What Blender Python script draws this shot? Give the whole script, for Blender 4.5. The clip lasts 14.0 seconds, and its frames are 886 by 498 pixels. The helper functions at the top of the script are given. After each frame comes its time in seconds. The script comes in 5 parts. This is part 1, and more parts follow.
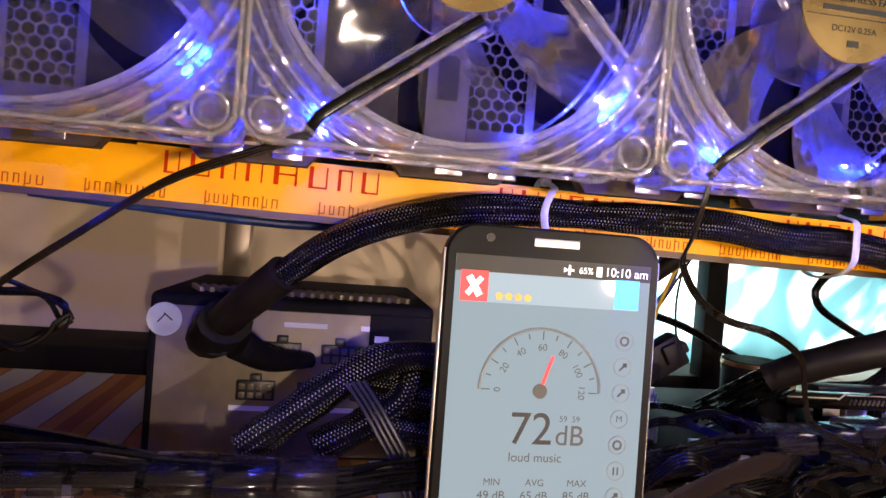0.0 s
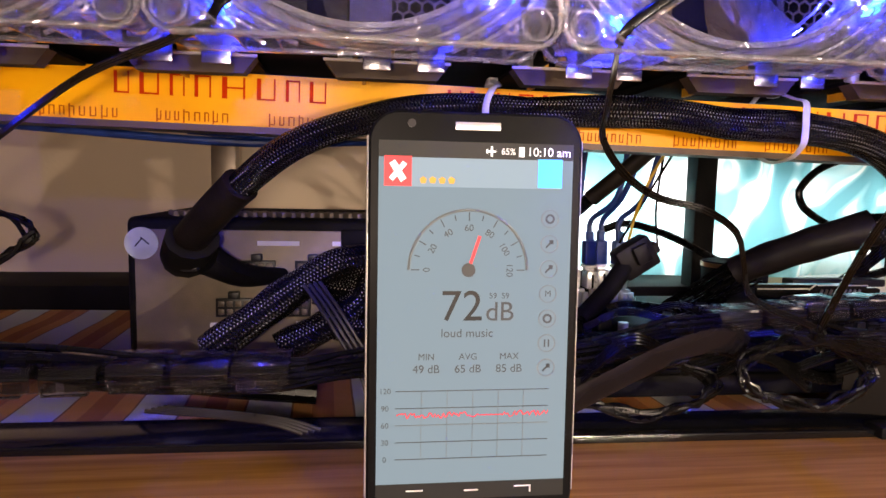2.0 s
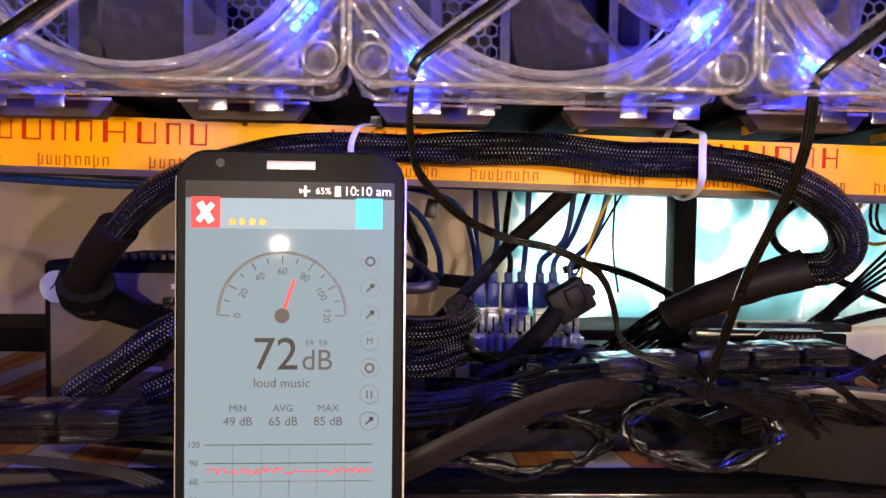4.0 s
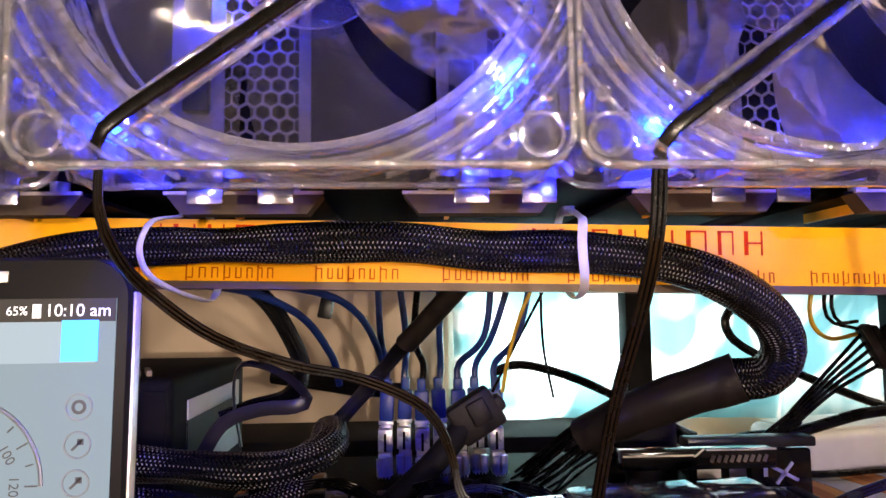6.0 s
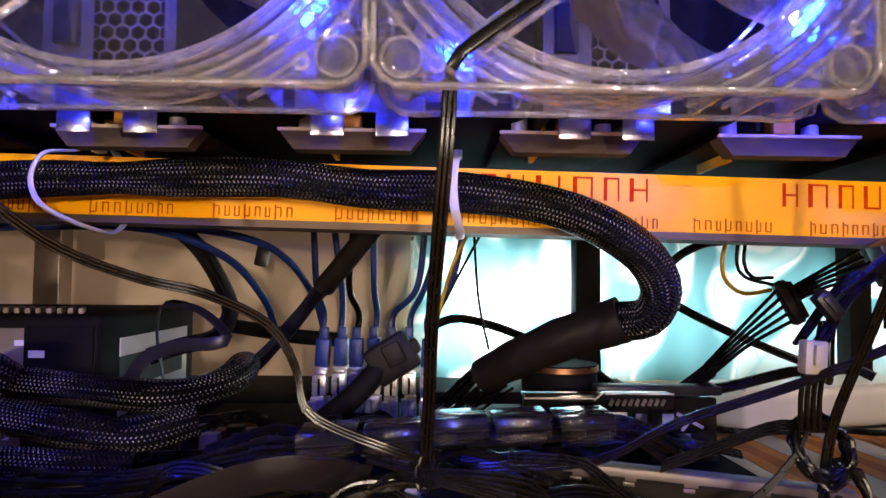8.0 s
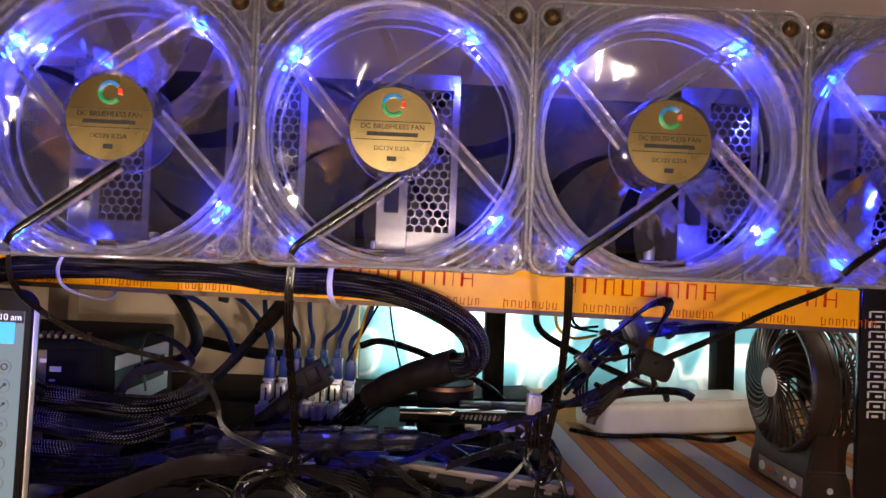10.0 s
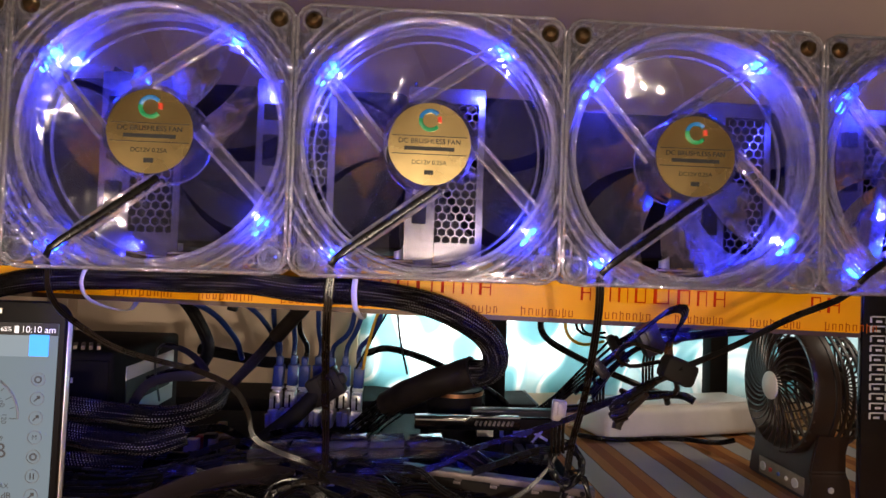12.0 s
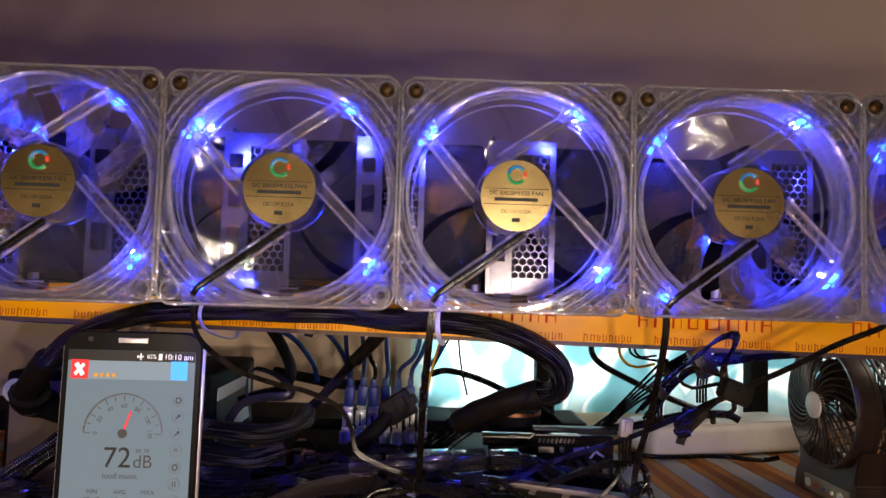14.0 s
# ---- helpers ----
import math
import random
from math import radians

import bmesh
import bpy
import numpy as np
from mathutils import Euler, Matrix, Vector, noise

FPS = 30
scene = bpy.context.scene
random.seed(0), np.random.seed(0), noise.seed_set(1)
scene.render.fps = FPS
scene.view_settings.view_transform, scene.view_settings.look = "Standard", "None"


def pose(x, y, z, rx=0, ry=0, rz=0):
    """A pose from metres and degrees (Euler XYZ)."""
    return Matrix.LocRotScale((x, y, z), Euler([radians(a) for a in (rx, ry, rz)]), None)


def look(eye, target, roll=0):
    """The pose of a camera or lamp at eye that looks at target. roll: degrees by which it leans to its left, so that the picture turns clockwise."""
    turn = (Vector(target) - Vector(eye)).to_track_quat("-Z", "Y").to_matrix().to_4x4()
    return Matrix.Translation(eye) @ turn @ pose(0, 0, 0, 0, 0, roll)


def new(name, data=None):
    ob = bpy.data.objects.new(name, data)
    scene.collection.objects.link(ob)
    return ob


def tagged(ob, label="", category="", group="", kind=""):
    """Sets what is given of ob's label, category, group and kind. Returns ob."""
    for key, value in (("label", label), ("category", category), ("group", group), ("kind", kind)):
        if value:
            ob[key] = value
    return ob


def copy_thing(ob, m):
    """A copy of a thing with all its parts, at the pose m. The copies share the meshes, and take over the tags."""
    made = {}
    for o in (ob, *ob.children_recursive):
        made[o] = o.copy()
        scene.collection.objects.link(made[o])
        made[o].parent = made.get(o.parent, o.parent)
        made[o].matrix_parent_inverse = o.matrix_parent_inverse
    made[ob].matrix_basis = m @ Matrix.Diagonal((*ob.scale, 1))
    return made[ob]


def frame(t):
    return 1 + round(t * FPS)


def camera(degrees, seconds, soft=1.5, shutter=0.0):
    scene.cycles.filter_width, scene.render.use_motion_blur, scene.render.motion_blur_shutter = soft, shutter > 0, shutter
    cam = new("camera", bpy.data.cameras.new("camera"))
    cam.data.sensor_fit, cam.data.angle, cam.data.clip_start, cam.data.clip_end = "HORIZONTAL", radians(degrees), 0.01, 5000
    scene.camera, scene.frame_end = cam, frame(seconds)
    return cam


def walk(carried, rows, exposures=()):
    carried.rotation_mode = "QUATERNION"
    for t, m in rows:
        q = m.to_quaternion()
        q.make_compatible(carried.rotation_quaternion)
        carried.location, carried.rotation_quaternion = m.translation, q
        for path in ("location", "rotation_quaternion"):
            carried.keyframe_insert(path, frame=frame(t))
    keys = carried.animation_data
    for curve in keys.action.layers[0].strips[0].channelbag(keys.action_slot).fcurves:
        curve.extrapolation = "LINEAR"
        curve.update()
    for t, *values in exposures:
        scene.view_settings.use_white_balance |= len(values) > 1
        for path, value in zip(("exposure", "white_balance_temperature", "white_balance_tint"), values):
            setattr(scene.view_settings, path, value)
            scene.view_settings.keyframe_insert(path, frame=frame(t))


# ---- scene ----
cam = camera(68.1, 14.0)
PATH = [
    (0, (-0.211, -0.183, 0.978), (0.102, 1.792, 0.947), 4.5),
    (0.5, (-0.194, -0.184, 0.964), (0.215, 1.761, 0.741), 2.4),
    (1, (-0.209, -0.187, 0.961), (0.165, 1.765, 0.739), 1.1),
    (1.5, (-0.186, -0.185, 0.958), (0.174, 1.77, 0.735), 1.1),
    (2, (-0.18, -0.196, 0.96), (0.077, 1.777, 0.76), 1.2),
    (2.2, (-0.184, -0.201, 0.963), (0.006, 1.782, 0.788), 0.9),
    (4.3, (-0.097, -0.186, 0.96), (-0.032, 1.813, 0.931), 0.6),
    (4.5, (-0.097, -0.182, 0.95), (-0.094, 1.818, 0.973), 0.3),
    (5, (-0.069, -0.156, 0.968), (-0.063, 1.842, 1.063), 0.3),
    (5.5, (-0.035, -0.132, 0.966), (0.045, 1.864, 1.071), -0.1),
    (6, (-0.036, -0.137, 0.971), (0.064, 1.853, 1.145), -0.7),
    (6.5, (-0.025, -0.146, 0.963), (0.095, 1.845, 1.113), 0.7),
    (7, (-0.006, -0.156, 0.953), (0.085, 1.839, 1.058), 1.7),
    (7.5, (0.003, -0.158, 0.953), (0.065, 1.838, 1.051), 1.6),
    (8, (0.013, -0.149, 0.956), (0.072, 1.848, 1.056), 0.5),
    (8.5, (0.044, -0.158, 0.963), (0.181, 1.836, 1.013), 0.2),
    (8.7, (0.079, -0.187, 0.973), (0.089, 1.813, 1.001), 2.8),
    (10.8, (0.068, -0.291, 1.008), (0.139, 1.706, 1.085), 2.0),
    (11, (0.062, -0.293, 1.009), (0.125, 1.704, 1.099), 2.1),
    (11.5, (0.051, -0.294, 1.009), (0.102, 1.702, 1.114), 2.1),
    (12, (0.05, -0.288, 1.006), (0.172, 1.708, 1.063), 2.0),
    (12.5, (0.049, -0.303, 1.004), (0.143, 1.694, 1.055), 1.6),
    (13, (0.04, -0.327, 1.008), (0.14, 1.669, 1.068), 2.0),
    (13.5, (0.034, -0.335, 1.012), (0.127, 1.66, 1.111), 1.2),
    (14, (0.015, -0.332, 1.013), (0.066, 1.664, 1.126), 1.6),
]
walk(cam, [(t, look(eye, target, roll)) for t, eye, target, roll in PATH], [(0, 1.05), (0.5, 0.65), (1.0, 0.85), (2.2, 0.85), (4.5, 0.98), (5.5, 1.0), (6.5, 0.95), (7.5, 0.8), (8.7, 0.7), (10.8, 0.25), (14.0, 0.15)])

# ---- world and light ----
world = bpy.data.worlds.new("world")
scene.world = world
world.use_nodes = True
world.node_tree.nodes["Background"].inputs[0].default_value = (0.75, 0.85, 1.0, 1)
world.node_tree.nodes["Background"].inputs[1].default_value = 0.4


def lamp(name, kind, m, energy, colour, size=0.1, size_y=None):
    data = bpy.data.lights.new(name, kind)
    data.energy, data.color = energy, colour
    if kind == "AREA":
        data.size = size
        if size_y:
            data.shape, data.size_y = "RECTANGLE", size_y
    else:
        data.shadow_soft_size = size
    ob = new(name, data)
    ob.matrix_world = m
    return ob


# the torch carried beside the lens, as three lamps along its way, the daylight behind the curtain, an unseen fill lamp
# added high on the right
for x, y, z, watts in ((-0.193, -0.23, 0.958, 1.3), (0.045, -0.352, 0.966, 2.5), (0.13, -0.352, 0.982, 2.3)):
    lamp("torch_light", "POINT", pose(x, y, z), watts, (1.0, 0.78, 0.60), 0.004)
lamp("window_light", "AREA", look((0.27, 0.66, 0.93), (0.27, 0.0, 0.92)), 2.8, (1.0, 0.97, 0.95), 0.8, 0.22)
lamp("window_light", "AREA", look((0.075, 0.60, 0.93), (0.075, 0.0, 0.92)), 1.4, (1.0, 0.97, 0.95), 0.11, 0.12)
lamp("high_fill_light", "AREA", look((1.35, -0.05, 2.2), (0.32, 0.25, 0.85)), 6.0, (1.0, 0.82, 0.66), 0.4)


# ---- materials ----
def mat(name, colour, rough=0.5, metal=0.0, vary=0.15, scale=60.0, bump=0.15, colour2=None, fine=600.0, spec=0.5):
    """A surface with a slow and a fast variation of its colour, roughness and relief."""
    m = bpy.data.materials.new(name)
    m.use_nodes = True
    nt = m.node_tree
    b = nt.nodes["Principled BSDF"]
    co = nt.nodes.new("ShaderNodeTexCoord")
    n1, n2 = nt.nodes.new("ShaderNodeTexNoise"), nt.nodes.new("ShaderNodeTexNoise")
    n1.inputs["Scale"].default_value, n2.inputs["Scale"].default_value = scale, fine
    n1.inputs["Detail"].default_value = 5
    for n in (n1, n2):
        nt.links.new(co.outputs["Object"], n.inputs["Vector"])
    mix = nt.nodes.new("ShaderNodeMix")
    mix.data_type = "RGBA"
    c2 = colour2 or tuple(c * (1 - 2 * vary) for c in colour)
    mix.inputs[6].default_value, mix.inputs[7].default_value = (*c2, 1), (*colour, 1)
    ramp = nt.nodes.new("ShaderNodeMapRange")
    ramp.inputs[1].default_value, ramp.inputs[2].default_value = 0.35, 0.65
    nt.links.new(n1.outputs[0], ramp.inputs[0])
    nt.links.new(ramp.outputs[0], mix.inputs[0])
    nt.links.new(mix.outputs[2], b.inputs["Base Color"])
    rr = nt.nodes.new("ShaderNodeMapRange")
    rr.inputs[3].default_value, rr.inputs[4].default_value = max(0.03, rough - 0.1), min(1, rough + 0.1)
    nt.links.new(n1.outputs[0], rr.inputs[0])
    nt.links.new(rr.outputs[0], b.inputs["Roughness"])
    b.inputs["Metallic"].default_value = metal
    b.inputs["Specular IOR Level"].default_value = spec
    if bump:
        bp = nt.nodes.new("ShaderNodeBump")
        bp.inputs["Strength"].default_value, bp.inputs["Distance"].default_value = bump, 0.0005
        nt.links.new(n2.outputs[0], bp.inputs["Height"])
        nt.links.new(bp.outputs[0], b.inputs["Normal"])
    return m


def glow(name, colour, strength):
    m = bpy.data.materials.new(name)
    m.use_nodes = True
    b = m.node_tree.nodes["Principled BSDF"]
    b.inputs["Base Color"].default_value = (*colour, 1)
    b.inputs["Emission Color"].default_value = (*colour, 1)
    b.inputs["Emission Strength"].default_value = strength
    return m


def screen_glow(name, colour):
    """A backlit display under dark glass."""
    m = glow(name, colour, 1.0)
    b = m.node_tree.nodes["Principled BSDF"]
    b.inputs["Base Color"].default_value = (0.03, 0.03, 0.035, 1)
    b.inputs["Roughness"].default_value = 0.06
    b.inputs["Specular IOR Level"].default_value = 0.04
    return m


def clear(name, milky, tint, rough=0.06, bump=0.3, ior=1.5, scale=90.0, gloss=0.0):
    """Moulded clear plastic: see-through, a little milky, with Fresnel gloss and slightly wavy faces."""
    m = bpy.data.materials.new(name)
    m.use_nodes = True
    nt = m.node_tree
    nt.nodes.remove(nt.nodes["Principled BSDF"])
    out = nt.nodes["Material Output"]
    tr, gl = nt.nodes.new("ShaderNodeBsdfTransparent"), nt.nodes.new("ShaderNodeBsdfGlossy")
    df, tl = nt.nodes.new("ShaderNodeBsdfDiffuse"), nt.nodes.new("ShaderNodeBsdfTranslucent")
    tr.inputs[0].default_value = (*tint, 1)
    gl.inputs[0].default_value, gl.inputs["Roughness"].default_value = (1, 1, 1, 1), rough
    for n in (df, tl):
        n.inputs[0].default_value = (0.85, 0.87, 0.92, 1)
    m1, m2, m3 = (nt.nodes.new("ShaderNodeMixShader") for _ in range(3))
    fr = nt.nodes.new("ShaderNodeFresnel")
    fr.inputs["IOR"].default_value = ior
    co, no, bp = nt.nodes.new("ShaderNodeTexCoord"), nt.nodes.new("ShaderNodeTexNoise"), nt.nodes.new("ShaderNodeBump")
    no.inputs["Scale"].default_value = scale
    bp.inputs["Strength"].default_value, bp.inputs["Distance"].default_value = bump, 0.004
    nt.links.new(co.outputs["Object"], no.inputs["Vector"])
    nt.links.new(no.outputs[0], bp.inputs["Height"])
    for n in (gl, fr):
        nt.links.new(bp.outputs[0], n.inputs["Normal"])
    m1.inputs[0].default_value, m2.inputs[0].default_value = 0.5, milky
    nt.links.new(df.outputs[0], m1.inputs[1])
    nt.links.new(tl.outputs[0], m1.inputs[2])
    nt.links.new(tr.outputs[0], m2.inputs[1])
    nt.links.new(m1.outputs[0], m2.inputs[2])
    boost = nt.nodes.new("ShaderNodeMapRange")
    boost.inputs[3].default_value, boost.inputs[4].default_value = gloss, 1.0
    nt.links.new(fr.outputs[0], boost.inputs[0])
    nt.links.new(boost.outputs[0], m3.inputs[0])
    nt.links.new(m2.outputs[0], m3.inputs[1])
    nt.links.new(gl.outputs[0], m3.inputs[2])
    nt.links.new(m3.outputs[0], out.inputs[0])
    return m


def braid_material(name, across, along, light):
    """Black expandable sleeving: crossing threads from the UV of the sweep (u round it, v along it in metres). Glints
    are coloured into patches of it with light.
    """
    m = bpy.data.materials.new(name)
    m.use_nodes = True
    nt = m.node_tree
    b = nt.nodes["Principled BSDF"]
    uv = nt.nodes.new("ShaderNodeUVMap")
    sep = nt.nodes.new("ShaderNodeSeparateXYZ")
    nt.links.new(uv.outputs[0], sep.inputs[0])

    def op(kind, a, c):
        n = nt.nodes.new("ShaderNodeMath")
        n.operation = kind
        for i, v in enumerate((a, c)):
            if v is None:
                continue
            if isinstance(v, (int, float)):
                n.inputs[i].default_value = v
            else:
                nt.links.new(v, n.inputs[i])
        return n.outputs[0]

    rows = op("MULTIPLY", sep.outputs[0], across)
    inside = op("FRACT", rows, None)
    lean = op("SUBTRACT", op("MULTIPLY", op("MODULO", op("FLOOR", rows, None), 2.0), 2.0), 1.0)
    wave = op("SINE", op("ADD", op("MULTIPLY", sep.outputs[1], along * 2 * math.pi), op("MULTIPLY", op("MULTIPLY", lean, inside), 2.6)), None)
    h = op("MULTIPLY", wave, op("SINE", op("MULTIPLY", inside, math.pi), None))
    stretch = nt.nodes.new("ShaderNodeCombineXYZ")
    nt.links.new(op("MULTIPLY", sep.outputs[0], across * 0.45), stretch.inputs[0])
    nt.links.new(op("MULTIPLY", sep.outputs[1], 28.0), stretch.inputs[1])
    noise_tex = nt.nodes.new("ShaderNodeTexNoise")
    noise_tex.inputs["Scale"].default_value = 1.0
    nt.links.new(stretch.outputs[0], noise_tex.inputs["Vector"])
    glint_patch = nt.nodes.new("ShaderNodeMapRange")
    glint_patch.inputs[1].default_value, glint_patch.inputs[2].default_value = 0.47, 0.62
    nt.links.new(noise_tex.outputs[0], glint_patch.inputs[0])
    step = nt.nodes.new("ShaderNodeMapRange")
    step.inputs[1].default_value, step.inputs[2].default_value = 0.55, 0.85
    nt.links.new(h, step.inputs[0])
    # glints on the threads, painted into the base colour
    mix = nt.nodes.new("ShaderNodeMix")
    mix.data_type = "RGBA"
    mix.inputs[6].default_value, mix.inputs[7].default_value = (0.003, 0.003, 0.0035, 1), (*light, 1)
    nt.links.new(op("MULTIPLY", step.outputs[0], glint_patch.outputs[0]), mix.inputs[0])
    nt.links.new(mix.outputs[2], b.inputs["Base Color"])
    b.inputs["Roughness"].default_value = 0.24
    b.inputs["Specular IOR Level"].default_value = 0.3
    bp = nt.nodes.new("ShaderNodeBump")
    bp.inputs["Strength"].default_value, bp.inputs["Distance"].default_value = 0.9, 0.0006
    nt.links.new(h, bp.inputs["Height"])
    nt.links.new(bp.outputs[0], b.inputs["Normal"])
    return m


def pattern(name, kind):
    """Wood grain, the striped cloth and the curtain's swirls."""
    m = bpy.data.materials.new(name)
    m.use_nodes = True
    nt = m.node_tree
    b = nt.nodes["Principled BSDF"]
    co, mp = nt.nodes.new("ShaderNodeTexCoord"), nt.nodes.new("ShaderNodeMapping")
    nt.links.new(co.outputs["Object"], mp.inputs[0])
    ramp = nt.nodes.new("ShaderNodeValToRGB")
    el = ramp.color_ramp.elements
    if kind == "wood":
        mp.inputs["Scale"].default_value = (1.6, 40, 40)
        n = nt.nodes.new("ShaderNodeTexNoise")
        n.inputs["Scale"].default_value, n.inputs["Detail"].default_value, n.inputs["Distortion"].default_value = 6, 8, 0.6
        el[0].position, el[0].color = 0.30, (0.25, 0.112, 0.024, 1)
        el[1].position, el[1].color = 0.72, (0.42, 0.205, 0.050, 1)
        b.inputs["Roughness"].default_value = 0.24
    elif kind == "cloth":
        mp.inputs["Rotation"].default_value = (0, 0, radians(-2))
        n = nt.nodes.new("ShaderNodeTexWave")
        n.inputs["Scale"].default_value, n.inputs["Distortion"].default_value, n.inputs["Detail"].default_value = 5.7, 0.35, 2
        ramp.color_ramp.interpolation = "CONSTANT"
        el[0].position, el[0].color = 0.0, (0.74, 0.74, 0.72, 1)
        el[1].position, el[1].color = 0.36, (0.30, 0.15, 0.07, 1)
        e = el.new(0.42)
        e.color = (0.72, 0.33, 0.10, 1)
        e = el.new(0.9)
        e.color = (0.52, 0.19, 0.055, 1)
        b.inputs["Roughness"].default_value = 0.9
    else:
        mp.inputs["Scale"].default_value = (1, 1, 0.75)
        n = nt.nodes.new("ShaderNodeTexNoise")
        n.inputs["Scale"].default_value, n.inputs["Detail"].default_value, n.inputs["Distortion"].default_value = 7, 0.6, 3.2
        el[0].position, el[0].color = 0.40, (0.20, 0.47, 0.52, 1)
        el[1].position, el[1].color = 0.60, (0.66, 0.83, 0.84, 1)
        e = el.new(0.46)
        e.color = (0.38, 0.66, 0.69, 1)
        e = el.new(0.49)
        e.color = (0.90, 0.93, 0.92, 1)
        e = el.new(0.535)
        e.color = (0.90, 0.93, 0.92, 1)
        e = el.new(0.56)
        e.color = (0.46, 0.72, 0.75, 1)
    nt.links.new(mp.outputs[0], n.inputs["Vector"])
    nt.links.new(n.outputs[0 if kind != "cloth" else 1], ramp.inputs[0])
    if kind == "curtain":
        nt.nodes.remove(b)
        df, tl, mx = nt.nodes.new("ShaderNodeBsdfDiffuse"), nt.nodes.new("ShaderNodeBsdfTranslucent"), nt.nodes.new("ShaderNodeMixShader")
        mx.inputs[0].default_value = 0.6
        for s, i in ((df, 1), (tl, 2)):
            nt.links.new(ramp.outputs[0], s.inputs[0])
            nt.links.new(s.outputs[0], mx.inputs[i])
        nt.links.new(mx.outputs[0], nt.nodes["Material Output"].inputs[0])
    else:
        nt.links.new(ramp.outputs[0], b.inputs["Base Color"])
        f = nt.nodes.new("ShaderNodeTexNoise")
        f.inputs["Scale"].default_value = 900 if kind == "cloth" else 60
        bp = nt.nodes.new("ShaderNodeBump")
        bp.inputs["Strength"].default_value, bp.inputs["Distance"].default_value = (0.6, 0.001) if kind == "cloth" else (0.08, 0.001)
        nt.links.new(f.outputs[0], bp.inputs["Height"])
        nt.links.new(bp.outputs[0], b.inputs["Normal"])
    return m


CLEAR = clear("clear_plastic", 0.032, (0.90, 0.90, 0.95), 0.05, 0.25, 1.5, 60, 0.03)
RIDGE = clear("clear_moulding", 0.18, (0.92, 0.92, 0.98), 0.09, 0.7, 1.6, 170, 0.22)
FACET = clear("faceted_clear_plastic", 0.10, (0.92, 0.92, 0.98), 0.05, 0.2, 1.6, 300, 0.22)
LENS = clear("led_lens_plastic", 0.3, (0.95, 0.95, 0.98), 0.1, 0.6, 1.5, 300, 0.05)
BLADE = clear("clear_blade", 0.022, (0.96, 0.96, 0.98), 0.10, 0.5, 1.45, 45, 0.05)
COMB = clear("smoky_clear_plastic", 0.006, (0.74, 0.71, 0.71), 0.12, 0.4, 1.22, 90, 0.0)
TIE = clear("nylon_tie", 0.97, (0.9, 0.9, 0.9), 0.3, 0.1, 1.45)
BLACK = mat("black_plastic", (0.012, 0.012, 0.014), 0.38, 0, 0.2, 80, 0.2)
MATT = mat("matt_black", (0.007, 0.0062, 0.006), 0.7, 0, 0.2, 60, 0.3, spec=0.15)
GLOSS = mat("gloss_black", (0.008, 0.008, 0.009), 0.12, 0, 0.1, 30, 0.04)
WIRE = mat("black_wire", (0.003, 0.0028, 0.0027), 0.27, 0, 0.2, 120, 0.1, spec=0.28)
BLUE = mat("blue_cable", (0.012, 0.035, 0.20), 0.35, 0, 0.2, 120, 0.1)
BLUEPLUG = mat("blue_plug", (0.03, 0.07, 0.30), 0.4, 0, 0.15, 120, 0.1)
YELLOWWIRE = mat("yellow_wire", (0.62, 0.36, 0.02), 0.35, 0, 0.1, 120, 0.1)
SHRINK = mat("heat_shrink", (0.012, 0.009, 0.0075), 0.5, 0, 0.25, 70, 0.3, spec=0.2)
RUBBER = mat("grey_ribbon", (0.022, 0.02, 0.026), 0.3, 0, 0.15, 60, 0.1)
FILM = mat("yellow_film", (0.92, 0.44, 0.002), 0.38, 0, 0.06, 18, 0.08, (0.80, 0.35, 0.003), spec=0.2)
REDINK = mat("red_ink", (0.55, 0.035, 0.0015), 0.75, 0, 0.1, 200, 0, spec=0.05)
BROWNINK = mat("orange_ink", (0.44, 0.09, 0.004), 0.75, 0, 0.1, 200, 0, spec=0.05)
ALU = mat("aluminium", (0.10, 0.065, 0.045), 0.5, 0.4, 0.08, 40, 0.15)
STEEL = mat("bracket_steel", (0.28, 0.27, 0.28), 0.22, 0.92, 0.08, 40, 0.15)
BRASS = mat("dark_brass_screw", (0.22, 0.15, 0.08), 0.3, 1.0, 0.2, 300, 0.2)
GOLD = mat("gold_label", (0.90, 0.70, 0.32), 0.27, 1.0, 0.1, 35, 0.3, None, 110)
BROWN = mat("riser_board", (0.062, 0.045, 0.034), 0.65, 0, 0.15, 90, 0.2, spec=0.15)
TRIM = mat("pale_board_edge", (0.55, 0.50, 0.42), 0.5, 0, 0.1, 90, 0.1)
AMBER = mat("amber_plastic", (0.75, 0.38, 0.02), 0.4, 0, 0.1, 90, 0.1)
PSUGREY = mat("bronze_grey_paint", (0.25, 0.205, 0.145), 0.42, 0.3, 0.12, 50, 0.35, None, 1500)
WHITE = mat("white_plastic", (0.72, 0.70, 0.66), 0.42, 0, 0.05, 40, 0.1)
PCB = mat("black_board", (0.0055, 0.005, 0.0045), 0.75, 0, 0.3, 130, 0.4, spec=0.06)
FANBROWN = mat("brown_plastic", (0.026, 0.015, 0.0105), 0.36, 0, 0.12, 60, 0.15)
SILVER = mat("silver_paint", (0.75, 0.75, 0.74), 0.3, 0.45, 0.1, 60, 0.1)
COPPER = mat("copper", (0.55, 0.27, 0.13), 0.3, 1.0, 0.1, 60, 0.1)
STRIPM = mat("galvanised_strip", (0.13, 0.11, 0.11), 0.45, 0.6, 0.12, 60, 0.2)
WALL = mat("beige_wall_paint", (0.82, 0.66, 0.49), 0.85, 0, 0.03, 3, 0.25, None, 260)
